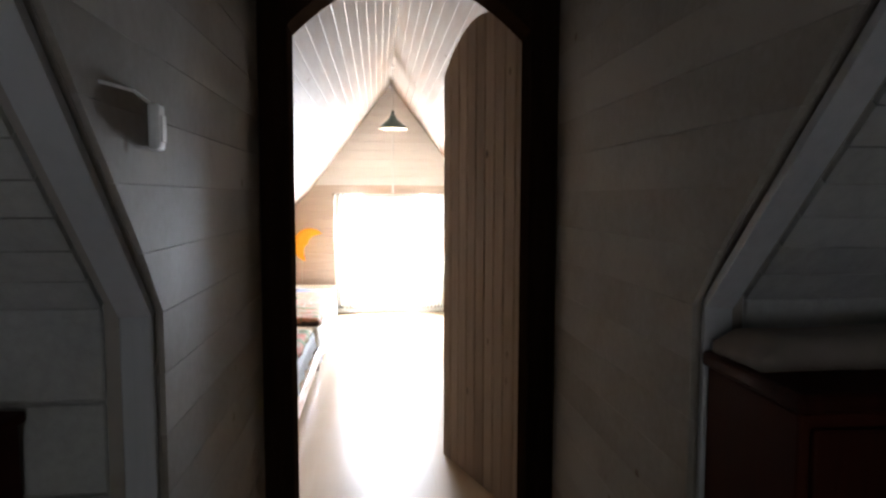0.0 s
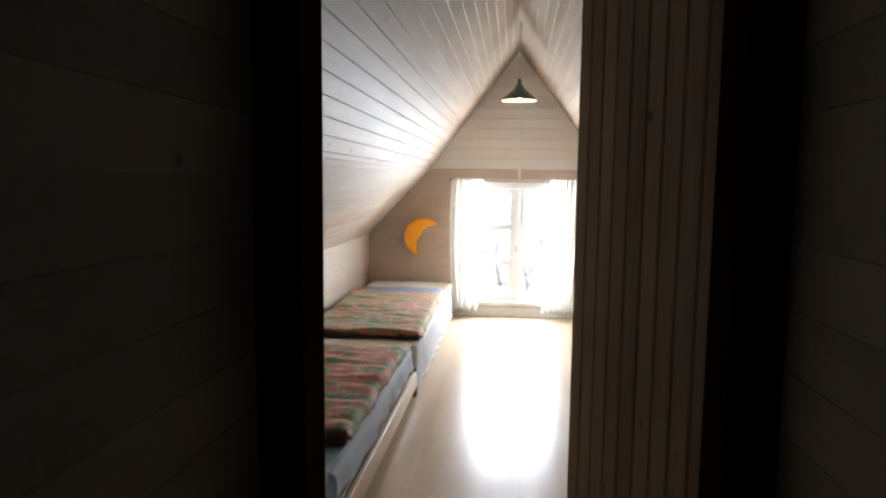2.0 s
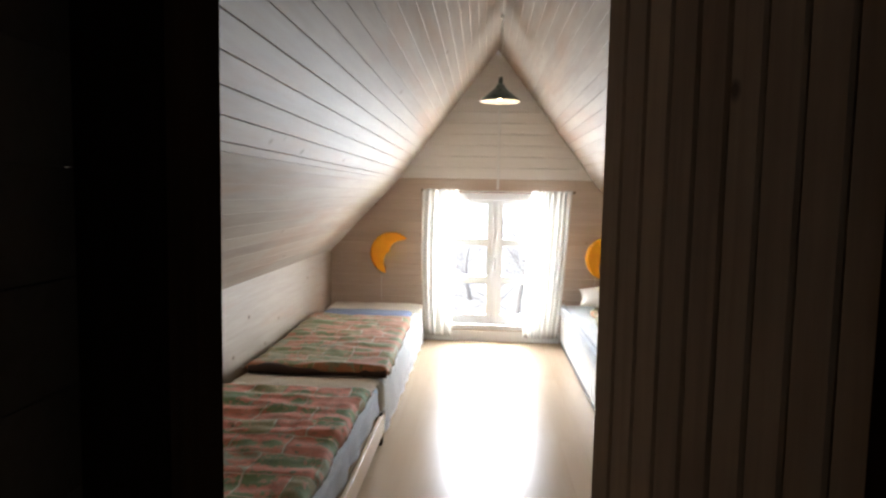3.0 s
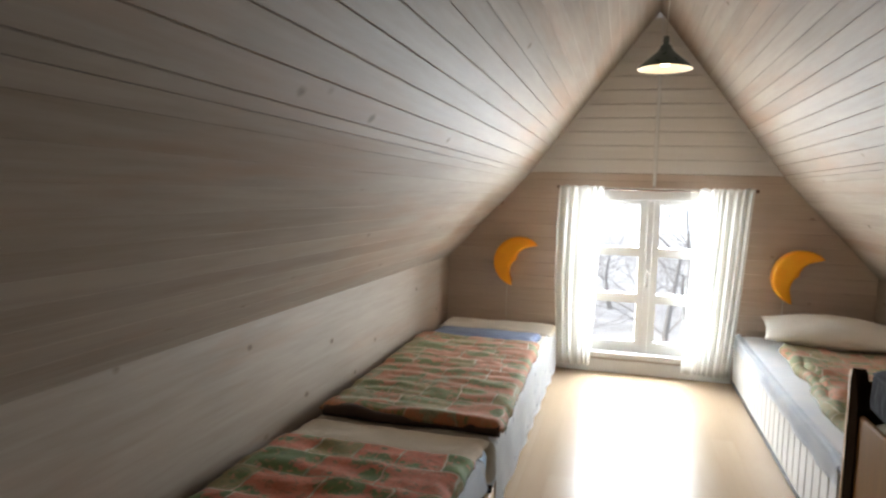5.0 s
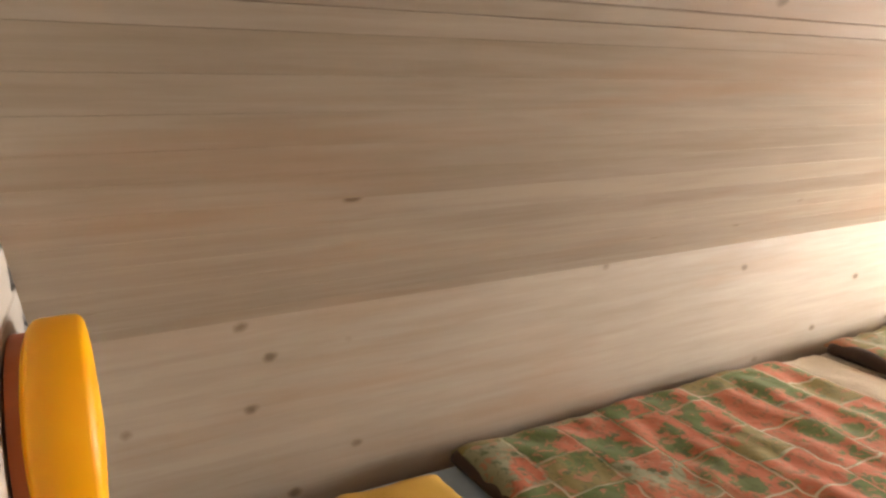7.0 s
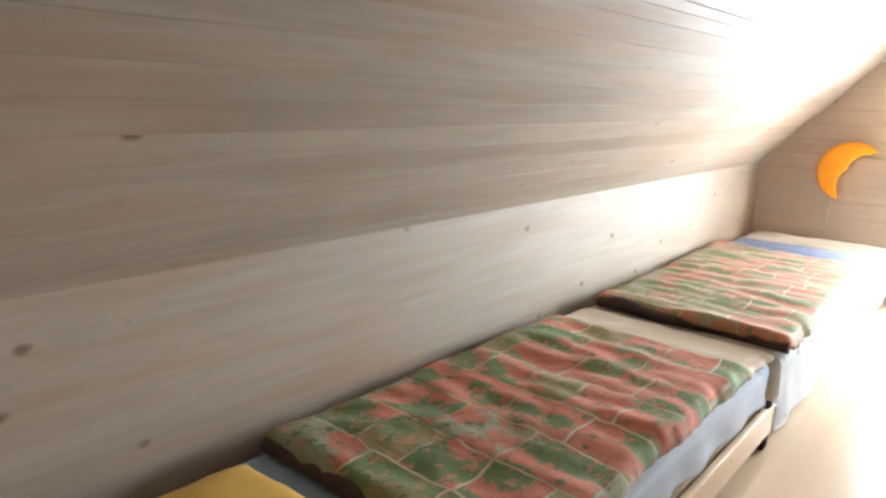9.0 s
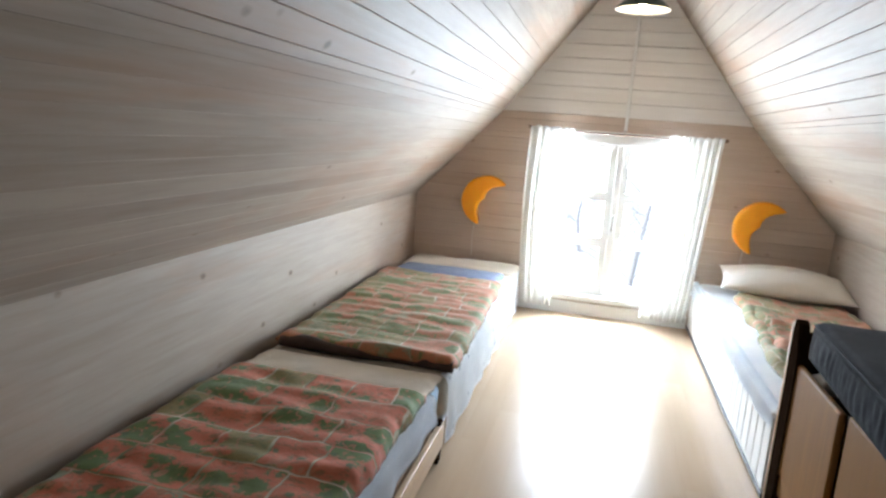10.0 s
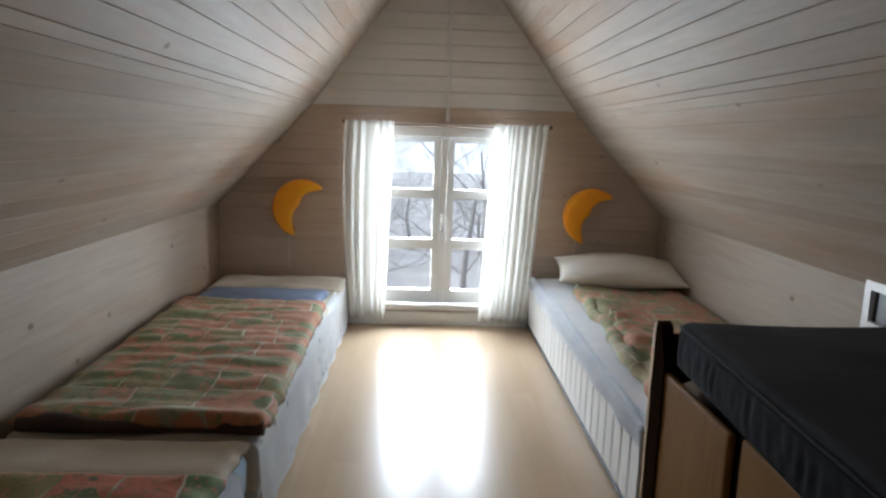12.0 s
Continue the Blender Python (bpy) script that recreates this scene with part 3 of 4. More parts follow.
# the plank door stands open into the room
door = new("door_1")
tagged(door, "brown vertical plank door with an arched top, standing open", "door", kind="structure")
DW = 0.79
swing = math.degrees(math.atan2(0.944, -0.33))
door.matrix_world = pose(0.465, -5.10, 0.006, 0, 0, swing)
planks = 9
for i in range(planks):
    a, b = DW * i / planks + 0.002, DW * (i + 1) / planks - 0.002
    bm = bmesh.new()
    c = 0.006
    prof = [(a + c, 0.02), (a, 0.02 - c), (a, -0.02 + c), (a + c, -0.02), (b - c, -0.02), (b, -0.02 + c), (b, 0.02 - c), (b - c, 0.02)]
    ring0 = [bm.verts.new((x, y, 0.0)) for x, y in prof]
    ring1 = [bm.verts.new((x, y, arch_z(x, -0.005, DW + 0.01, 1.95, 0.225) - 0.01)) for x, y in prof]
    bm.faces.new(ring0)
    bm.faces.new(ring1[::-1])
    for k in range(8):
        bm.faces.new((ring0[k], ring1[k], ring1[(k + 1) % 8], ring0[(k + 1) % 8]))
    part("plank", bm, DOORWOOD, door)
for z in (0.25, 1.0, 1.75):
    part("batten", soft_box(0.05, DW - 0.05, -0.045, -0.0205, z, z + 0.11, 0.005), DOORWOOD, door)

# ---- hall: a short passage and a cross room under a second roof ----
PL, PR, PY, HK = -0.585, 0.535, -6.38, 1.145
HBACK = -9.6


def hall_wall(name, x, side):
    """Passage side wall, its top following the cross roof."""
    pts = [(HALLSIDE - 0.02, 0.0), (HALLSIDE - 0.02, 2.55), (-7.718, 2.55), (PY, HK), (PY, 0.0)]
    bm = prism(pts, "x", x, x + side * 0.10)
    ob = structure(name, bm, HALLWALL, "passage wall of horizontal boards with the hall's dimness in their colour", "wall")
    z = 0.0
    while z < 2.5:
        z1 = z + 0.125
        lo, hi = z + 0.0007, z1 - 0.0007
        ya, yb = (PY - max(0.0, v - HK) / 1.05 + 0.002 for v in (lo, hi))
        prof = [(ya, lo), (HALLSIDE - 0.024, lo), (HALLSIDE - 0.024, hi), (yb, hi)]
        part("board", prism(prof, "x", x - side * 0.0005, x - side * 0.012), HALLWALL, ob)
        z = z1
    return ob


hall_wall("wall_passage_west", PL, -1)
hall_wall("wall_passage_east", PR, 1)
# ceiling out of view, added to keep sky and sun out of the passage
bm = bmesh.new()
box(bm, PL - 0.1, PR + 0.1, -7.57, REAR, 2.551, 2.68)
structure("ceiling_passage", bm, HALLSLOPE, "unseen flat passage ceiling added to keep out the sky", "ceiling")
bm = bmesh.new()
box(bm, -3.2, 3.2, HBACK, REAR - 0.141, -0.12, -0.012)
hall_floor = structure("floor_hall", bm, FLOOR, "dim laminate floor of the hall", "floor")

for side, where in ((-1, "west"), (1, "east")):
    xa, xb = (-3.2, PL - 0.1) if side < 0 else (PR + 0.1, 3.2)
    bm = bmesh.new()
    box(bm, xa, xb, PY, PY + 0.1, 0.0, HK)
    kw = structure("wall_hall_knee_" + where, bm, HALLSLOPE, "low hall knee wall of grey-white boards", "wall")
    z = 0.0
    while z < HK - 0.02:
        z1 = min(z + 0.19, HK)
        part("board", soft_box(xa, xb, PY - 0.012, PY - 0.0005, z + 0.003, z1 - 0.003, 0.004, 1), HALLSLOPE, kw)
        z = z1
    # roof slope: rises towards the walker
    bm = prism([(PY + 0.0, HK), (-8.0, HK + 1.701), (-8.0, HK + 1.80), (PY + 0.1, HK)], "x", xa, xb)
    sl = structure("wall_hall_slope_" + where, bm, HALLSLOPE, "hall roof slope of grey-white boards", "wall")
    d = Vector((-1.62, 1.701)).normalized()
    n = Vector((-d.y, d.x)) if d.x > 0 else Vector((-d.y, -abs(d.x)))
    start = Vector((PY, HK))
    for i in range(28):
        p, q = start + d * (0.084 * i + 0.002), start + d * (0.084 * (i + 1) - 0.002)
        prof = [tuple(p), tuple(q), tuple(q + n * 0.014), tuple(p + n * 0.014)]
        part("board", prism(prof, "x", xa, xb), HALLSLOPE, sl)
    # trim along the corner
    xi, xo = (PL, PL - 0.062) if side < 0 else (PR, PR + 0.062)
    trim = thing("trim_" + where, (xi, PY, 0), "grey painted corner trim boards following the roof slope", "trim")
    trim["kind"] = "structure"
    add("upright", soft_box(min(xi, xo), max(xi, xo), PY - 0.03, PY - 0.0125, 0.0, HK, 0.004), TRIMGREY, trim)
    s2, e2 = start + Vector((-0.0, -0.005)), start + d * 2.25
    prof = [tuple(s2 + n * 0.0145), tuple(e2 + n * 0.0145), tuple(e2 + n * 0.034), tuple(s2 + n * 0.034)]
    add("raking_board", prism(prof, "x", min(xi, xo), max(xi, xo)), TRIMGREY, trim)

# unseen rest of the hall, added to close the place behind the walker
# roof piece out of view, stops sun leaking in above the passage
bm = prism([(-7.70, 2.531), (-8.0, 2.846), (-8.0, 2.96), (-7.58, 2.531)], "x", PL - 0.1, PR + 0.1)
structure("wall_hall_slope_middle", bm, HALLSLOPE, "unseen roof piece added above the passage mouth to keep sun out", "wall")
bm = prism([(-8.0, 2.846), (-9.6, 1.15), (-9.75, 1.15), (-7.9, 3.03)], "x", -3.2, 3.2)
structure("wall_hall_slope_back", bm, HALLSLOPE, "unseen hall roof slope closing the place behind the passage", "wall")
# the opening is assumed, to seat the hall's fill lamp
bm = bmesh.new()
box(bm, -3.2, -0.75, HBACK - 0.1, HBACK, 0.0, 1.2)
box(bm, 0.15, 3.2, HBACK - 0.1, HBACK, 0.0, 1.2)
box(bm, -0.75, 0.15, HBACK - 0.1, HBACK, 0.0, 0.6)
structure("wall_hall_back", bm, HALLWALL, "unseen hall back wall of boards with an assumed opening", "wall")
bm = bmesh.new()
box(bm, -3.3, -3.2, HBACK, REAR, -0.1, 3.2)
structure("wall_hall_west", bm, HALLWALL, "unseen hall end wall of boards", "wall")
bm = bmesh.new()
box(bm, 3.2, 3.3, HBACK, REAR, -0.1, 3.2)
structure("wall_hall_east", bm, HALLWALL, "unseen hall end wall of boards", "wall")

# ---- lamps ----
LX, LY = 0.0, -1.165
pend = thing("pendant_lamp", (LX, LY, 2.02), "dark green conical enamel pendant lamp, lit, on a white cord", "ceiling lamp")
shade = [(0.012, 2.148), (0.028, 2.150), (0.034, 2.132), (0.05, 2.112), (0.146, 2.030), (0.147, 2.022)]
inner = [(0.144, 2.023), (0.047, 2.106), (0.03, 2.122), (0.004, 2.124)]


def shifted(bm, x, y):
    bmesh.ops.translate(bm, verts=bm.verts[:], vec=(x, y, 0))
    return bm


sh = add("shade", shifted(lathe(shade + inner[:1]), LX, LY), SHADEGREEN, pend, smooth=True)
add("shade_lining", shifted(lathe(inner), LX, LY), SHADEIN, sh, "cream enamel lining", smooth=True)
add("socket", shifted(lathe([(0.001, 2.20), (0.014, 2.198), (0.017, 2.17), (0.013, 2.147), (0.001, 2.146)], 20), LX, LY), SHADEGREEN, pend, smooth=True)
add("bulb", shifted(lathe([(0.001, 2.118), (0.014, 2.112), (0.024, 2.085), (0.029, 2.066), (0.024, 2.046), (0.001, 2.036)], 24), LX, LY), BULB, pend, "warm lit bulb", smooth=True)
cord_pts = [(LX, LY, 2.19), (LX + 0.002, LY, 2.33), (LX + 0.012, LY - 0.005, 2.45), (LX + 0.002, LY - 0.02, 2.54), (LX, LY - 0.03, 2.615)]
add("cord", tube(cord_pts, 0.0035, 6), ROPE, pend, smooth=True)
add("ceiling_hook", soft_box(LX - 0.012, LX + 0.012, LY - 0.042, LY - 0.018, 2.602, 2.625, 0.004), ROPE, pend)
lamp("pendant_bulb_light", "POINT", 1.6, pose(LX, LY, 2.03), (1.0, 0.78, 0.52), radius=0.03)


def moon(at, turn, label):
    """A puffed crescent wall lamp with a switch cord; it hangs flat on a wall."""
    ob = new("moon_lamp")
    tagged(ob, label, "wall lamp", "crescent wall lamps")
    bm = bmesh.new()
    n, m = 40, 14
    rings = []
    for i in range(n + 1):
        u = i / n
        # a fat crescent, open to the lower right
        a = radians(44 + 210 * u)
        w = 0.003 + 0.080 * math.sin(math.pi * u) ** 0.72
        r = 0.192 - w
        cx, cz = r * math.cos(a), r * math.sin(a)
        dx, dz = math.cos(a), math.sin(a)
        ring = []
        for k in range(2 * m):
            b = 2 * math.pi * k / (2 * m)
            across = math.copysign(abs(math.cos(b)) ** 0.55, math.cos(b)) * w
            depth = -math.copysign(abs(math.sin(b)) ** 0.3, math.sin(b)) * (0.006 + 0.045 * math.sin(math.pi * u) ** 0.35)
            ring.append(bm.verts.new((cx + dx * across, depth, cz + dz * across)))
        rings.append(ring)
    for p, q in zip(rings, rings[1:]):
        for k in range(2 * m):
            bm.faces.new((p[k], p[(k + 1) % (2 * m)], q[(k + 1) % (2 * m)], q[k]))
    bm.faces.new(rings[0][::-1])
    bm.faces.new(rings[-1])
    bmesh.ops.translate(bm, verts=bm.verts[:], vec=(0, -0.065, 0))
    part("shell", bm, MOON, ob, smooth=True)
    bk = bmesh.new()
    inner_r, outer_r = [], []
    for i in range(n + 1):
        u = i / n
        a = radians(46 + 204 * u)
        w = 0.003 + 0.058 * math.sin(math.pi * u) ** 0.75
        for lst, sgn in ((inner_r, -1), (outer_r, 1)):
            rr = 0.172 - w + sgn * w
            lst.append((rr * math.cos(a), rr * math.sin(a)))
    quads = [[bk.verts.new(p) for p in ((i[0], 0.0, i[1]), (o[0], 0.0, o[1]), (o[0], -0.03, o[1]), (i[0], -0.03, i[1]))] for i, o in zip(inner_r, outer_r)]
    for p, q in zip(quads, quads[1:]):
        for k in range(4):
            bk.faces.new((p[k], p[(k + 1) % 4], q[(k + 1) % 4], q[k]))
    bk.faces.new(quads[0][::-1])
    bk.faces.new(quads[-1])
    part("backing", bk, MOONBACK, ob, "orange-red back plate")
    cd = tube([(-0.09, -0.02, -0.13), (-0.094, -0.016, -0.2), (-0.1, -0.012, -0.3), (-0.096, -0.008, -0.44)], 0.0025, 6)
    part("cord", cd, ROPE, ob, "thin white pull cord", smooth=True)
    ob.matrix_world = pose(*at, 0, 0, turn)
    return ob


moon((-0.93, -0.004, 0.802), 0, "orange plastic crescent moon lamp hanging above the long bed")
moon((1.017, -0.004, 0.795), 0, "orange plastic crescent moon lamp hanging above the white pillow")
moon((-1.09, REAR + 0.004, 0.81), 180, "orange plastic crescent moon lamp on the rear partition")

# ---- beds on the west side ----


def mattress(name, x0, x1, y0, y1, z0, z1, mat, parent, label, seed, r=0.035):
    bm = soft_box(x0, x1, y0, y1, z0, z1, r, 4)
    bmesh.ops.subdivide_edges(bm, edges=[e for e in bm.edges if e.calc_length() > 0.2], cuts=14, use_grid_fill=True)
    for v in bm.verts:
        v.co.z += 0.012 * noise.noise(Vector((v.co.x * 3, v.co.y * 3, seed)))
        v.co.x += 0.008 * noise.noise(Vector((v.co.z * 9, v.co.y * 4, seed + 2)))
    return add(name, bm, mat, parent, label, True)


def drape(x, y0, y1, z_top, z_low, seed, mat, lean=0.02, ny=90, nz=14, amp=0.012, ragged=0.03):
    """Cloth that hangs down the aisle side of a bed in uneven folds."""
    bm = bmesh.new()
    rows = []
    for j in range(nz + 1):
        v = j / nz
        row = []
        for i in range(ny + 1):
            u = i / ny
            y = y0 + (y1 - y0) * u
            hem = z_low + ragged * noise.noise(Vector((y * 2.2, seed, 0)))
            z = z_top + (hem - z_top) * v
            off = amp * v * math.sin(y * 21 + 2.5 * noise.noise(Vector((y * 2, v, seed)))) + amp * 1.2 * v * noise.noise(Vector((y * 5, v * 2, seed)))
            curl = 0.0 if v > 0.15 else (-0.03 if x < 0 else 0.035) * (1 - v / 0.15) ** 2
            row.append(bm.verts.new((x + lean * v ** 0.6 + off + curl, y, z)))
        rows.append(row)
    for p, q in zip(rows, rows[1:]):
        for i in range(ny):
            bm.faces.new((p[i], p[i + 1], q[i + 1], q[i]))
    bmesh.ops.solidify(bm, geom=bm.faces[:], thickness=0.004)
    return bm


B2 = thing("bed", (-1.06, -1.18, 0), "low single bed in a cream sheet along the knee wall", "bed", "beds under the slopes")
mattress("mattress", -1.45, -0.635, -2.46, -0.025, 0.115, 0.315, CREAM, B2, "cream sheeted mattress", 3.0)
add("base", soft_box(-1.45, -0.66, -2.38, -0.03, 0.05, 0.118, 0.01), WHITESLAT, B2, "white bed base")
for x in (-1.40, -0.70):
    for y in (-2.3, -0.12):
        add("leg", soft_box(x - 0.025, x + 0.025, y - 0.025, y + 0.025, 0.0, 0.06, 0.004), PINE, B2)
add("sheet_overhang", drape(-0.635, -2.47, -0.03, 0.322, 0.022, 2.0, SPRIG, 0.02, 120, 14, 0.005, 0.010), SPRIG, B2, "grey-white patterned sheet hanging down the side", True)


def folded_quilt(name, x0, x1, y0, y1, z0, thick, seed, label, mat, skew=0.0):
    """A folded quilt with a printed top and a dark lining that shows at its rolled end."""
    ob = thing(name, ((x0 + x1) / 2, (y0 + y1) / 2, z0), label, "quilt", "patchwork quilts")
    bm = slab_cloth(x0, x1, y0, y1, z0, thick, seed, 0.010, 0.020, 56, 90)
    if skew:
        for v in bm.verts:
            v.co.x += skew * (v.co.y - y0) / (y1 - y0)
    for v in bm.verts:
        k = max(0.0, 1 - (v.co.y - y0) / 0.16)
        if v.co.z > z0 + 0.004:
            v.co.z += 0.022 * k * (0.7 + 0.9 * noise.noise(Vector((v.co.x * 4, seed, 7))))
        elif k > 0.6:
            v.co.z += 0.03
    add("cover", bm, mat, ob, smooth=True)
    nx = 40
    rb = bmesh.new()
    rings = []
    for i in range(nx + 1):
        u = i / nx
        x = x0 + 0.02 + (x1 - x0 - 0.03) * u
        rad = 0.025 + 0.014 * noise.noise(Vector((x * 5, seed, 0))) + 0.004 * math.sin(9 * u)
        cy = y0 + 0.018 + 0.03 * noise.noise(Vector((x * 3, seed + 1, 0)))
        ring = []
        for k in range(14):
            a = 2 * math.pi * k / 14
            ring.append(rb.verts.new((x, cy + 1.15 * rad * math.cos(a), z0 + rad + 0.001 + rad * math.sin(a))))
        rings.append(ring)
    for p, q in zip(rings, rings[1:]):
        for k in range(14):
            rb.faces.new((p[k], p[(k + 1) % 14], q[(k + 1) % 14], q[k]))
    rb.faces.new(rings[0][::-1])
    rb.faces.new(rings[-1])
    add("lining_roll", rb, QUILTBACK, ob, "dark brown lining showing at the fold", True)
    return ob


folded_quilt("quilt", -1.425, -0.612, -2.45, -0.79, 0.318, 0.052, 11.0, "folded patchwork quilt in red, green and olive on the far bed", QUILTOLIVE, skew=-0.05)
bl = part("folded_blanket", slab_cloth(-1.43, -0.70, -0.80, -0.46, 0.318, 0.036, 21.0, 0.008, 0.006), SLATEBLUE, smooth=True)
tagged(bl, "folded slate blue blanket at the head of the bed", "blanket")
hp = part("bolster", slab_cloth(-1.46, -0.63, -0.40, -0.03, 0.312, 0.024, 27.0, 0.010, 0.016), CREAM, smooth=True)
tagged(hp, "flat cream pillow lying at the bed head", "pillow")

B1 = thing("bed", (-1.06, -3.65, 0), "low pine bed with a light blue mattress under the slope", "bed", "beds under the slopes")
mattress("mattress", -1.45, -0.655, -4.82, -2.50, 0.155, 0.302, PALEBLUE, B1, "light blue mattress", 7.0)
for x in (-1.465, -0.625):
    add("side_rail", soft_box(x - 0.012, x + 0.012, -4.85, -2.56, 0.055, 0.165, 0.005), PINE, B1)
for y in (-4.86, -2.555):
    add("end_rail", soft_box(-1.45, -0.64, y - 0.012, y + 0.012, 0.055, 0.165, 0.005), PINE, B1)
for x in (-1.44, -0.64):
    for y in (-4.82, -2.60):
        add("leg", soft_box(x - 0.024, x + 0.024, y - 0.024, y + 0.024, 0.0, 0.18, 0.005), DARKWOOD if y > -3 else PINE, B1)
add("slat_base", soft_box(-1.45, -0.65, -4.84, -2.58, 0.12, 0.152, 0.004), PINE, B1)
add("sheet_overhang", drape(-0.645, -4.4, -2.64, 0.305, 0.185, 6.0, SHEET, 0.012, 80, 10, 0.008), SHEET, B1, "pale blue-white sheet edge", True)
folded_quilt("quilt", -1.44, -0.662, -4.15, -2.74, 0.305, 0.056, 31.0, "folded patchwork quilt in red and green on the near bed", QUILT)
cp = part("pillow", slab_cloth(-1.44, -0.66, -2.73, -2.49, 0.305, 0.026, 37.0, 0.006, 0.008), CREAM, smooth=True)
tagged(cp, "flat cream pillow between the two quilts", "pillow")
yp = part("cushion", slab_cloth(-1.36, -0.76, -4.82, -4.23, 0.305, 0.065, 41.0, 0.03, 0.012), YELLOW, smooth=True)
tagged(yp, "yellow cotton cushion lying on the near bed", "cushion")

# ---- beds on the east side ----
B3 = thing("bed", (1.05, -1.22, 0), "single bed with a white slatted side panel and pale sheet", "bed", "beds under the slopes")
mattress("mattress", 0.645, 1.47, -2.42, -0.025, 0.20, 0.362, SHEET, B3, "white and pale blue sheeted mattress", 13.0, 0.045)
add("base", soft_box(0.66, 1.45, -2.40, -0.03, 0.04, 0.20, 0.008), BLACK, B3, "dark bed box")
add("bottom_rail", soft_box(0.622, 0.640, -2.425, -0.03, 0.008, 0.032, 0.003), BLACK, B3)
count = 23
for i in range(count):
    y = -2.415 + 2.37 * i / count
    add("slat", soft_box(0.624, 0.642, y + 0.006, y + 2.37 / count - 0.009, 0.034, 0.292 + 0.045 * (1 - i / count), 0.003, 1), WHITESLAT, B3)
for x in (0.70, 1.42):
    for y in (-2.35, -0.1):
        add("leg", soft_box(x - 0.03, x + 0.03, y - 0.03, y + 0.03, 0.0, 0.05, 0.004), BLACK, B3)
add("sheet_overhang", drape(0.622, -2.41, -0.03, 0.368, 0.284, 15.0, SHEET, -0.008, 160, 12, 0.005, 0.007), SHEET, B3, "pale sheet lapping over the slats", True)


def rumpled(x0, x1, y0, y1, z0, seed, label):
    ob = thing("quilt", ((x0 + x1) / 2, (y0 + y1) / 2, z0), label, "quilt", "patchwork quilts")
    nx, ny = 60, 90
    bm = bmesh.new()
    top, low = [], []
    for j in range(ny + 1):
        a, b = [], []
        for i in range(nx + 1):
            u, v = i / nx, j / ny
            y = y0 + (y1 - y0) * v
            edge = x0 + 0.12 * (v - 0.35) + 0.05 * noise.noise(Vector((v * 5, seed, 0))) + 0.02 * noise.noise(Vector((v * 15, seed, 3)))
            x = edge + (x1 - edge) * u
            rim = min(1.0, min(u / 0.09, (1 - v) / 0.05, v / 0.05, 1.0))
            roundness = math.sqrt(max(0, 1 - (1 - rim) ** 2))
            ruck = 0.05 * math.exp(-u * 3) * (0.7 + 0.6 * noise.noise(Vector((u * 3, y * 9, seed))) + 0.4 * noise.noise(Vector((u * 6, y * 19, seed + 2))))
            z = z0 + (0.035 + 0.02 * noise.noise(Vector((x * 4, y * 4, seed))) + ruck + 0.012 * noise.noise(Vector((x * 14, y * 14, seed)))) * roundness
            a.append(bm.verts.new((x, y, max(z, z0 + 0.002))))
            b.append(bm.verts.new((x, y, z0)))
        top.append(a)
        low.append(b)
    for j in range(ny):
        for i in range(nx):
            bm.faces.new((top[j][i], top[j][i + 1], top[j + 1][i + 1], top[j + 1][i]))
            bm.faces.new((low[j][i], low[j + 1][i], low[j + 1][i + 1], low[j][i + 1]))
        bm.faces.new((top[j][0], top[j + 1][0], low[j + 1][0], low[j][0]))
        bm.faces.new((top[j][nx], low[j][nx], low[j + 1][nx], top[j + 1][nx]))
    for i in range(nx):
        bm.faces.new((top[0][i], low[0][i], low[0][i + 1], top[0][i + 1]))
        bm.faces.new((top[ny][i], top[ny][i + 1], low[ny][i + 1], low[ny][i]))
    add("cover", bm, QUILTPALE, ob, smooth=True)
    rb = bmesh.new()
    rings = []
    for j in range(121):
        v = 0.02 + 0.96 * j / 120
        y = y0 + (y1 - y0) * v
        edge = x0 + 0.12 * (v - 0.35) + 0.05 * noise.noise(Vector((v * 5, seed, 0))) + 0.02 * noise.noise(Vector((v * 15, seed, 3)))
        r = (0.032 + 0.012 * noise.noise(Vector((v * 9, seed, 5))) + 0.005 * noise.noise(Vector((v * 24, seed, 6)))) * min(1.0, 0.25 + 12 * min(v - 0.02, 0.98 - v))
        ring = []
        for k in range(12):
            t = 2 * math.pi * k / 12
            rr = r * (1 + 0.04 * math.sin(2 * t + v * 40) + 0.22 * noise.noise(Vector((math.cos(t) * 0.9, math.sin(t) * 0.9, v * 13))))
            ring.append(rb.verts.new((edge + 0.008 + 1.25 * rr * math.cos(t), y, max(z0 + 0.001, z0 + r * 0.85 + rr * math.sin(t)))))
        rings.append(ring)
    for p, q in zip(rings, rings[1:]):
        for k in range(12):
            rb.faces.new((p[k], p[(k + 1) % 12], q[(k + 1) % 12], q[k]))
    rb.faces.new(rings[0][::-1])
    rb.faces.new(rings[-1])
    add("turned_edge", rb, QUILTPALE, ob, "puffy turned-back edge", True)
    return ob


rumpled(0.775, 1.45, -2.36, -0.40, 0.368, 51.0, "rumpled patchwork quilt pushed to the wall side of the bed")


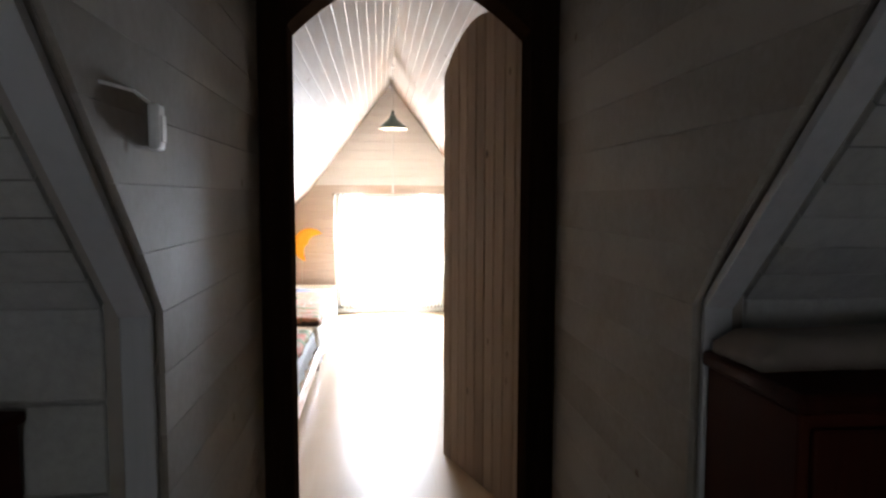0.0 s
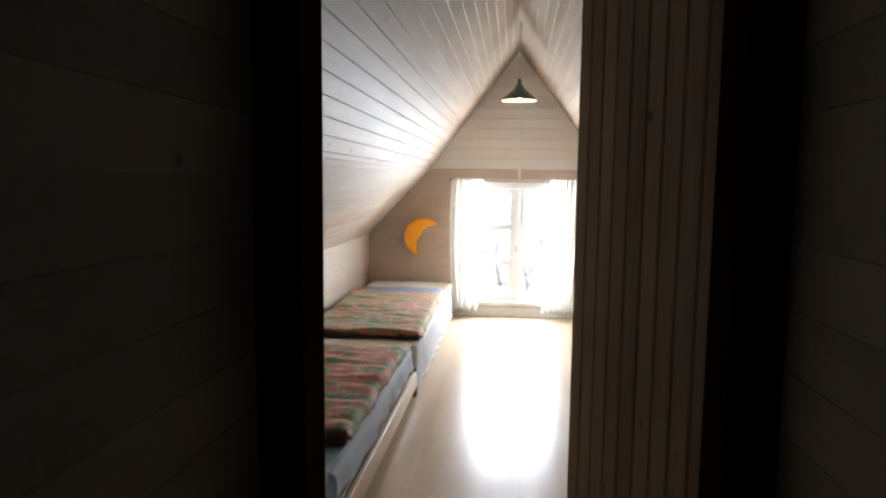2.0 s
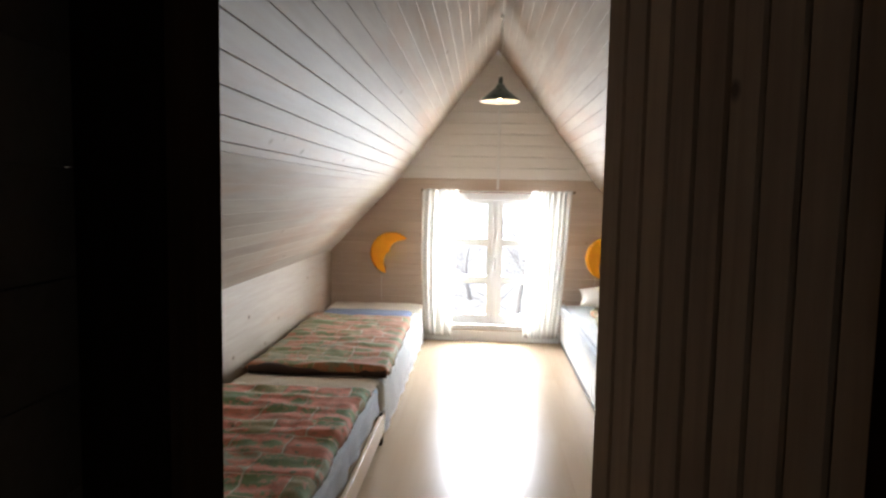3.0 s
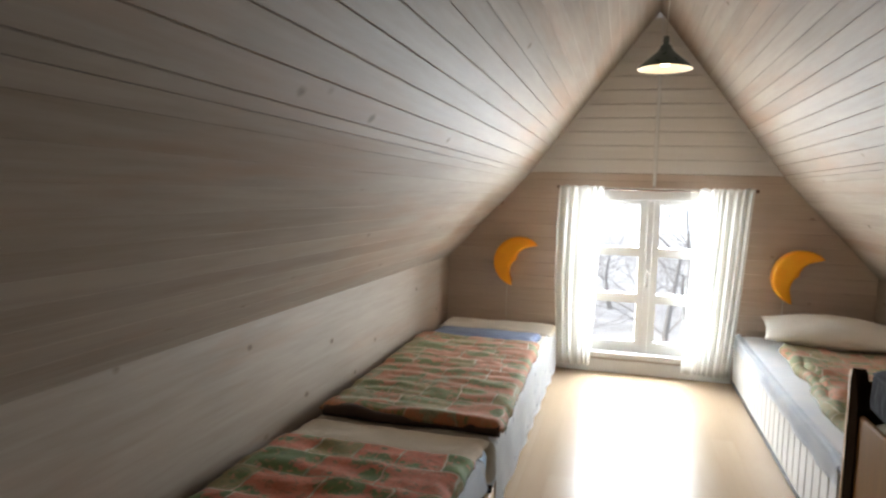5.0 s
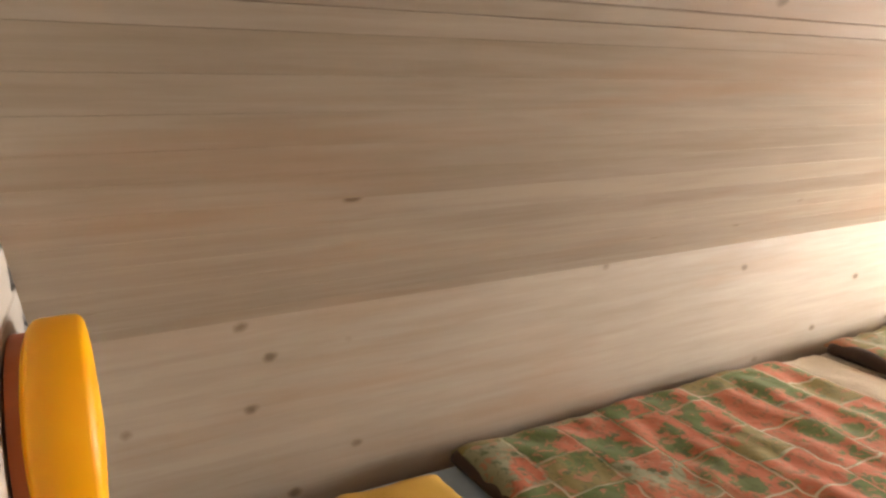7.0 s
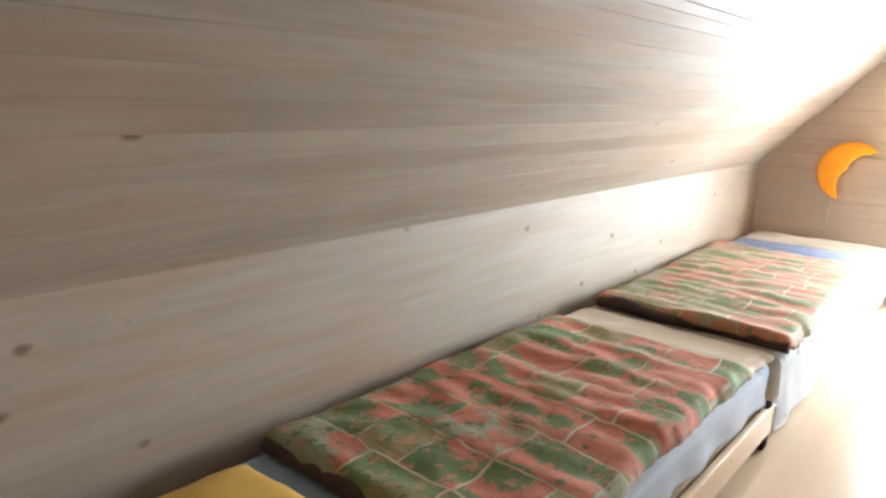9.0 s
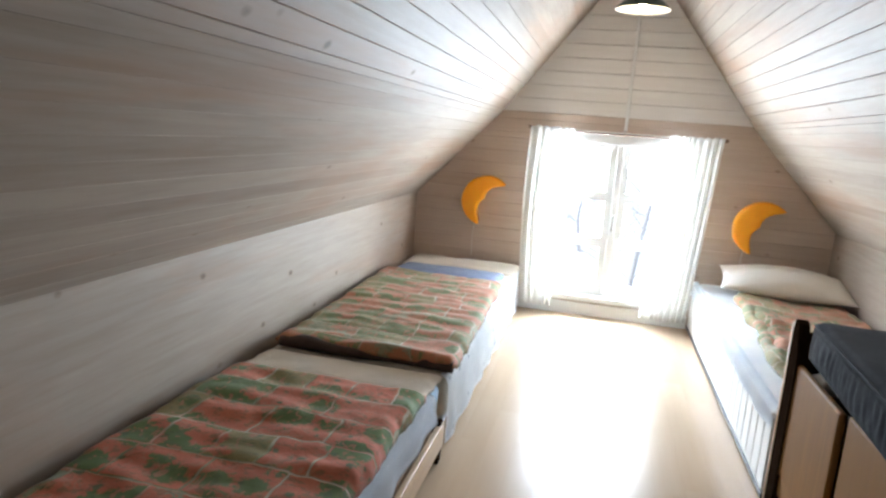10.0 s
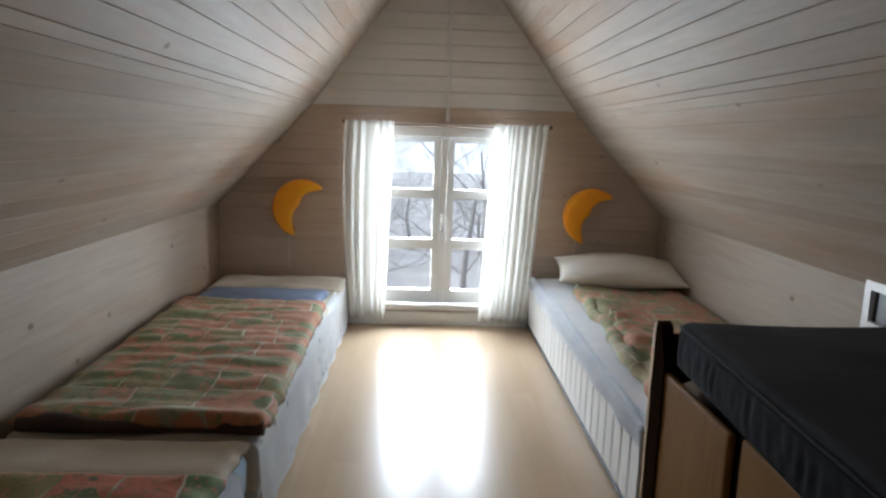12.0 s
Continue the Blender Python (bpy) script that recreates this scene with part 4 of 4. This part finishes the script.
def pillow(at, w, d, h, turn, tip, mat, label):
    bm = bmesh.new()
    nx, ny = 30, 22
    sheets = []
    for s in (1, -1):
        rows = []
        for j in range(ny + 1):
            row = []
            for i in range(nx + 1):
                u, v = 2 * i / nx - 1, 2 * j / ny - 1
                fat = max(0.0, 1 - u * u) ** 0.75 * max(0.0, 1 - v * v) ** 0.55
                pinch = 1 - 0.07 * (1 - abs(u)) * abs(v) ** 2 - 0.0
                px = w / 2 * u * (1 - 0.06 * (1 - v * v) * abs(u))
                py = d / 2 * v * (1 - 0.08 * (1 - u * u) * abs(v))
                z = s * h / 2 * fat * (1 if s > 0 else 0.75) + 0.006 * noise.noise(Vector((u * 4, v * 4, s))) * fat
                row.append(bm.verts.new((px, py, z)))
            rows.append(row)
        sheets.append(rows)
        for j in range(ny):
            for i in range(nx):
                bm.faces.new((rows[j][i], rows[j][i + 1], rows[j + 1][i + 1], rows[j + 1][i]))
    bmesh.ops.remove_doubles(bm, verts=bm.verts[:], dist=0.0015)
    ob = part("pillow", bm, mat, smooth=True)
    ob.matrix_world = pose(*at, tip, 0, turn)
    return tagged(ob, label, "pillow")


pillow((1.14, -0.36, 0.482), 0.80, 0.48, 0.205, -7, 9, PILLOW, "plump off-white pillow lying on the slatted bed")

# a stored bed with dark frame, honey wood side panels and a spare mattress on top
B4 = thing("stacked_bed", (1.06, -3.35, 0), "dark framed bed with honey wood side panels", "bed", "beds under the slopes")
FX = 0.64
post = prism([(-2.445, 0.0), (-2.445, 0.70), (-2.455, 0.735), (-2.475, 0.745), (-2.50, 0.735), (-2.545, 0.62), (-2.545, 0.0)], "x", FX - 0.014, FX + 0.024)
add("end_post", post, DARKWOOD, B4)
# pale strip added for the window light along the post's edge
band = prism([(-2.4435, 0.02), (-2.4435, 0.70), (-2.453, 0.733), (-2.466, 0.738), (-2.459, 0.70), (-2.459, 0.02)], "x", FX - 0.0165, FX - 0.0142)
add("edge_band", band, PINE, B4, "pale strip standing for the lit edge of the end post")
add("headboard", soft_box(FX + 0.026, 1.45, -2.495, -2.455, 0.12, 0.70, 0.006), DARKWOOD, B4)
add("side_panel", soft_box(FX - 0.006, FX + 0.016, -2.975, -2.515, 0.175, 0.598, 0.008), OAK, B4, "honey brown side panel")
add("panel_rail", soft_box(FX - 0.002, FX + 0.022, -2.975, -2.548, 0.10, 0.174, 0.005), OAK, B4)
add("middle_post", soft_box(FX + 0.018, FX + 0.05, -3.05, -2.978, 0.0, 0.60, 0.005), DARKWOOD, B4)
add("side_panel", soft_box(FX - 0.004, FX + 0.016, -4.28, -3.03, 0.14, 0.615, 0.008), OAK, B4, "honey brown side panel")
add("bed_box", soft_box(FX + 0.052, 1.45, -4.26, -2.5, 0.08, 0.56, 0.008), DARKWOOD, B4)
for x in (FX + 0.03, 1.42):
    add("leg", soft_box(x - 0.02, x + 0.03, -4.30, -4.25, 0.0, 0.60, 0.005), DARKWOOD, B4)
cl = part("rag", slab_cloth(0.66, 0.80, -2.72, -2.60, 0.60, 0.05, 63.0, 0.01, 0.03, 14, 14), CREAM, smooth=True)
tagged(cl, "small crumpled pale cloth tucked under the mattress", "cloth")
for v in cl.data.vertices:
    v.co.z -= 0.04
sm = thing("spare_mattress", (1.06, -3.45, 0.65), "dark grey covered spare mattress lying on the bed frame", "mattress")
bm = soft_box(0.655, 1.46, -4.26, -2.555, 0.625, 0.77, 0.035, 4)
bmesh.ops.subdivide_edges(bm, edges=[e for e in bm.edges if e.calc_length() > 0.2], cuts=24, use_grid_fill=True)
for v in bm.verts:
    v.co.x -= 0.06 * min(1.0, max(0.0, (-2.555 - v.co.y) / 1.0)) if v.co.x < 1.0 else 0.0
    v.co.z += 0.010 * noise.noise(Vector((v.co.x * 3, v.co.y * 3, 71)))
    if v.co.x < 0.70:
        v.co.x += 0.004 * math.sin(v.co.y * 120)
cover = add("cover", bm, GREYFOAM, sm, smooth=True)
gather = bmesh.new()
rows_g = []
for j in range(9):
    v = j / 8
    row = []
    for i in range(361):
        y = -2.60 - 1.62 * i / 360
        edge = 0.655 - 0.06 * min(1.0, (-2.555 - y) / 1.0)
        ruffle = 0.0035 * math.sin(math.pi * v) * (0.5 * math.sin(y * 105 + 6.0 * noise.noise(Vector((y * 7, v, 9)))) + 1.2 * noise.noise(Vector((y * 34, v * 2, 3))))
        row.append(gather.verts.new((edge - 0.007 + ruffle - 0.004 * math.sin(math.pi * v), y, 0.752 - 0.11 * v)))
    rows_g.append(row)
for p, q in zip(rows_g, rows_g[1:]):
    for i in range(360):
        gather.faces.new((p[i], p[i + 1], q[i + 1], q[i]))
bmesh.ops.solidify(gather, geom=gather.faces[:], thickness=0.003)
add("gathered_side", gather, GREYFOAM, cover, "gathered dark grey side band", True)
add("piping", tube([(0.655 - 0.06 * min(1.0, i / 22), -2.58 - 0.045 * i, 0.755) for i in range(37)], 0.005, 6), GREYFOAM, cover, smooth=True)

# a white framed hatch low on the east knee wall
hatch = thing("wall_hatch", (1.5, -2.24, 0.75), "small white framed vent low on the knee wall", "vent")
vb = bmesh.new()
for y0, y1, z0, z1 in ((-2.225, -2.19, 0.66, 0.835), (-2.36, -2.325, 0.66, 0.835), (-2.325, -2.225, 0.805, 0.835), (-2.325, -2.225, 0.66, 0.69)):
    box(vb, 1.472, 1.497, y0, y1, z0, z1)
add("frame", vb, WHITE, hatch)
add("grille", soft_box(1.488, 1.497, -2.325, -2.225, 0.69, 0.805, 0.002), BLACK, hatch, "dark slotted grille")

# ---- hall things ----
cab = thing("cabinet", (0.95, -6.6, 0), "dark mahogany chest with a moulded top in the hall", "cabinet")
add("body", soft_box(0.542, 1.5, -6.72, -6.415, 0.06, 1.0, 0.006), REDWOOD, cab)
add("top", soft_box(0.528, 1.53, -6.74, -6.41, 1.002, 1.035, 0.010, 3), REDWOOD, cab)
add("plinth", soft_box(0.552, 1.49, -6.71, -6.42, 0.0, 0.058, 0.004), REDWOOD, cab)
for i in range(3):
    add("drawer", soft_box(0.56, 1.48, -6.735, -6.721, 0.1 + 0.3 * i, 0.375 + 0.3 * i, 0.006), REDWOOD, cab)
rollc = part("folded_blanket", slab_cloth(0.545, 1.5, -6.60, -6.43, 1.036, 0.055, 81.0, 0.01, 0.01), TAUPE, smooth=True)
tagged(rollc, "folded taupe wool blanket lying on the hall chest", "blanket")
chest = thing("bedside_chest", (-0.85, -6.56, 0), "small red-brown wooden chest against the hall knee wall", "chest")
add("body", soft_box(-1.35, -0.832, -6.70, -6.415, 0.03, 0.92, 0.006), REDWOOD, chest)
add("top", soft_box(-1.36, -0.822, -6.715, -6.41, 0.922, 0.945, 0.006, 3), REDWOOD, chest)
for x in (-1.31, -0.87):
    add("foot", soft_box(x - 0.03, x + 0.03, -6.69, -6.63, 0.0, 0.03, 0.003), REDWOOD, chest)
sw = thing("light_switch", (PL + 0.014, -6.425, 1.48), "small white surface-mounted switch on the passage wall", "light switch")
add("housing", soft_box(PL + 0.0145, PL + 0.036, -6.445, -6.405, 1.44, 1.525, 0.006), WHITE, sw)
add("rocker", soft_box(PL + 0.036, PL + 0.040, -6.438, -6.412, 1.455, 1.505, 0.003), WHITE, sw)
add("cable", tube([(PL + 0.02, -6.44, 1.525), (PL + 0.02, -6.52, 1.535), (PL + 0.02, -6.66, 1.527)], 0.003, 6), WHITE, sw, smooth=True)

# ---- floor planks ----
count = 26
wdt = 3.0 / count
rnd = random.Random(5)
for i in range(count):
    x0 = -1.5 + wdt * i
    y = -0.0 - rnd.random() * 1.2
    ya = 0.0
    while ya > REAR - 0.0:
        yb = max(y, REAR)
        if ya - yb > 0.05:
            bm = bmesh.new()
            box(bm, x0 + 0.0001, x0 + wdt - 0.0001, yb + 0.0001, ya - 0.0001, -0.0115, 0.0)
            part("plank", bm, FLOOR, floor)
        ya = yb
        y = ya - 1.22
        if yb <= REAR:
            break

# ---- outside ----
GROUND = Graph("winter_lawn", 0.95)
gn = GROUND.noise(GROUND.co, 0.5, 5)
GROUND.colour(GROUND.ramp(gn, (0.35, (0.62, 0.62, 0.61)), (0.65, (0.85, 0.86, 0.87))))
GROUND = GROUND.m
# bark lighter than its own grey: outdoor haze is put into the colour
BARK = wood("haze_paled_bark", (0.50, 0.48, 0.46), (0.36, 0.345, 0.33), None, "z", 0.9)
bm = bmesh.new()
box(bm, -400, 400, 0.6, 900, -3.2, -2.7)
box(bm, -400, 400, -400, 0.6, -3.2, -2.72)
structure("ground", bm, GROUND, "pale winter lawn and garden below the window", "ground")


def bare_tree(at, height, seed, spread=1.0, name="bare_tree", label="leafless garden tree with grey bark paled for haze and fine twigs", cat="tree", group="bare trees outside"):
    """A leafless tree: tapered trunk, limbs and twigs, as one trunk part and one crown part."""
    rng = random.Random(seed)
    ob = thing(name, at, label, cat, group)
    crown = bmesh.new()

    def limb(p, d, length, r, depth, into):
        pts, rad = [], []
        n = 5
        q = p.copy()
        dd = d.copy()
        for i in range(n + 1):
            pts.append(q.copy())
            rad.append(r * (1 - 0.55 * i / n))
            dd = (dd + Vector((rng.uniform(-1, 1), rng.uniform(-1, 1), rng.uniform(-0.5, 0.8))) * 0.2).normalized()
            q = q + dd * (length / n)
        t = tube(pts, rad, 6 if depth < 2 else 4)
        me = bpy.data.meshes.new("tmp")
        t.to_mesh(me)
        t.free()
        into.from_mesh(me)
        bpy.data.meshes.remove(me)
        if depth < 4:
            for k in range((5, 4, 3, 3)[depth]):
                i = rng.randint(1 if depth else 2, n)
                dirv = (dd * 0.6 + Vector((rng.uniform(-1, 1) * spread, rng.uniform(-1, 1) * spread, rng.uniform(-0.2, 0.9)))).normalized()
                limb(pts[i], dirv, length * rng.uniform(0.5, 0.72), rad[i] * 0.6, depth + 1, into)

    trunk = bmesh.new()
    base = Vector((0, 0, 0))
    tp = [base + Vector((0.1 * math.sin(i * 0.7 + seed), 0.08 * math.cos(i + seed), height * 0.45 * i / 6)) for i in range(7)]
    t = tube(tp, [0.085 - 0.009 * i for i in range(7)], 10)
    part("trunk", t, BARK, ob, smooth=True)
    for k in range(6):
        a = 2 * math.pi * k / 6 + rng.uniform(-0.4, 0.4)
        limb(tp[rng.randint(3, 6)], Vector((math.cos(a) * spread, math.sin(a) * spread, 0.75)).normalized(), height * 0.34, 0.017, 0, crown)
    part("crown", crown, BARK, ob)


for at, h, seed, sp in (((0.75, 7.5, -2.7), 6.5, 3, 1.0), ((-2.2, 10.5, -2.7), 6.0, 8, 1.1), ((3.4, 11.0, -2.7), 8.0, 12, 1.0), ((-1.6, 17.0, -2.7), 7.0, 21, 1.1),
                        ((-5.5, 15.0, -2.7), 9.0, 33, 1.0), ((1.9, 18.0, -2.7), 8.0, 44, 1.0)):
    bare_tree(at, h, seed, sp)

for at, h, seed, sp in (((-1.3, 9.0, -2.7), 3.6, 61, 1.5), ((0.3, 12.0, -2.7), 3.8, 62, 1.6), ((-3.0, 13.0, -2.7), 4.0, 63, 1.5), ((1.6, 14.5, -2.7), 4.0, 64, 1.6), ((-0.6, 19.0, -2.7), 4.4, 65, 1.6)):
    bare_tree(at, h, seed, sp, "bare_shrub", "twiggy leafless shrub on the pale lawn", "shrub", "shrubs outside")

# far glowing sheet: hazy wood and daylight glare painted beyond the garden
HAZEGLOW = Graph("painted_haze_glow", 1.0)
hn = HAZEGLOW.noise(HAZEGLOW.scaled((0.55, 1, 0.3)), 1.0, 8, 0.7)
HAZEGLOW.colour(HAZEGLOW.ramp(hn, (0.38, (0.46, 0.50, 0.57)), (0.62, (0.82, 0.86, 0.92))))
# the same colours emit, standing in for overexposed daylight
HAZEGLOW.t.links.new(HAZEGLOW.b.inputs["Base Color"].links[0].from_socket, HAZEGLOW.b.inputs["Emission Color"])
HAZEGLOW.b.inputs["Emission Strength"].default_value = 3.0
bm = bmesh.new()
n = 160
lo, hi = [], []
for i in range(n + 1):
    x = -120 + 240 * i / n
    lo.append(bm.verts.new((x, 75, -3)))
    hi.append(bm.verts.new((x, 75, 34 + 1.6 * noise.noise(Vector((x * 0.09, 0, 0))) + 1.1 * noise.noise(Vector((x * 0.5, 1, 0))))))
for i in range(n):
    bm.faces.new((lo[i], lo[i + 1], hi[i + 1], hi[i]))
structure("backdrop", bm, HAZEGLOW.m, "glowing sheet painted as bright winter haze over distant woods", "backdrop")
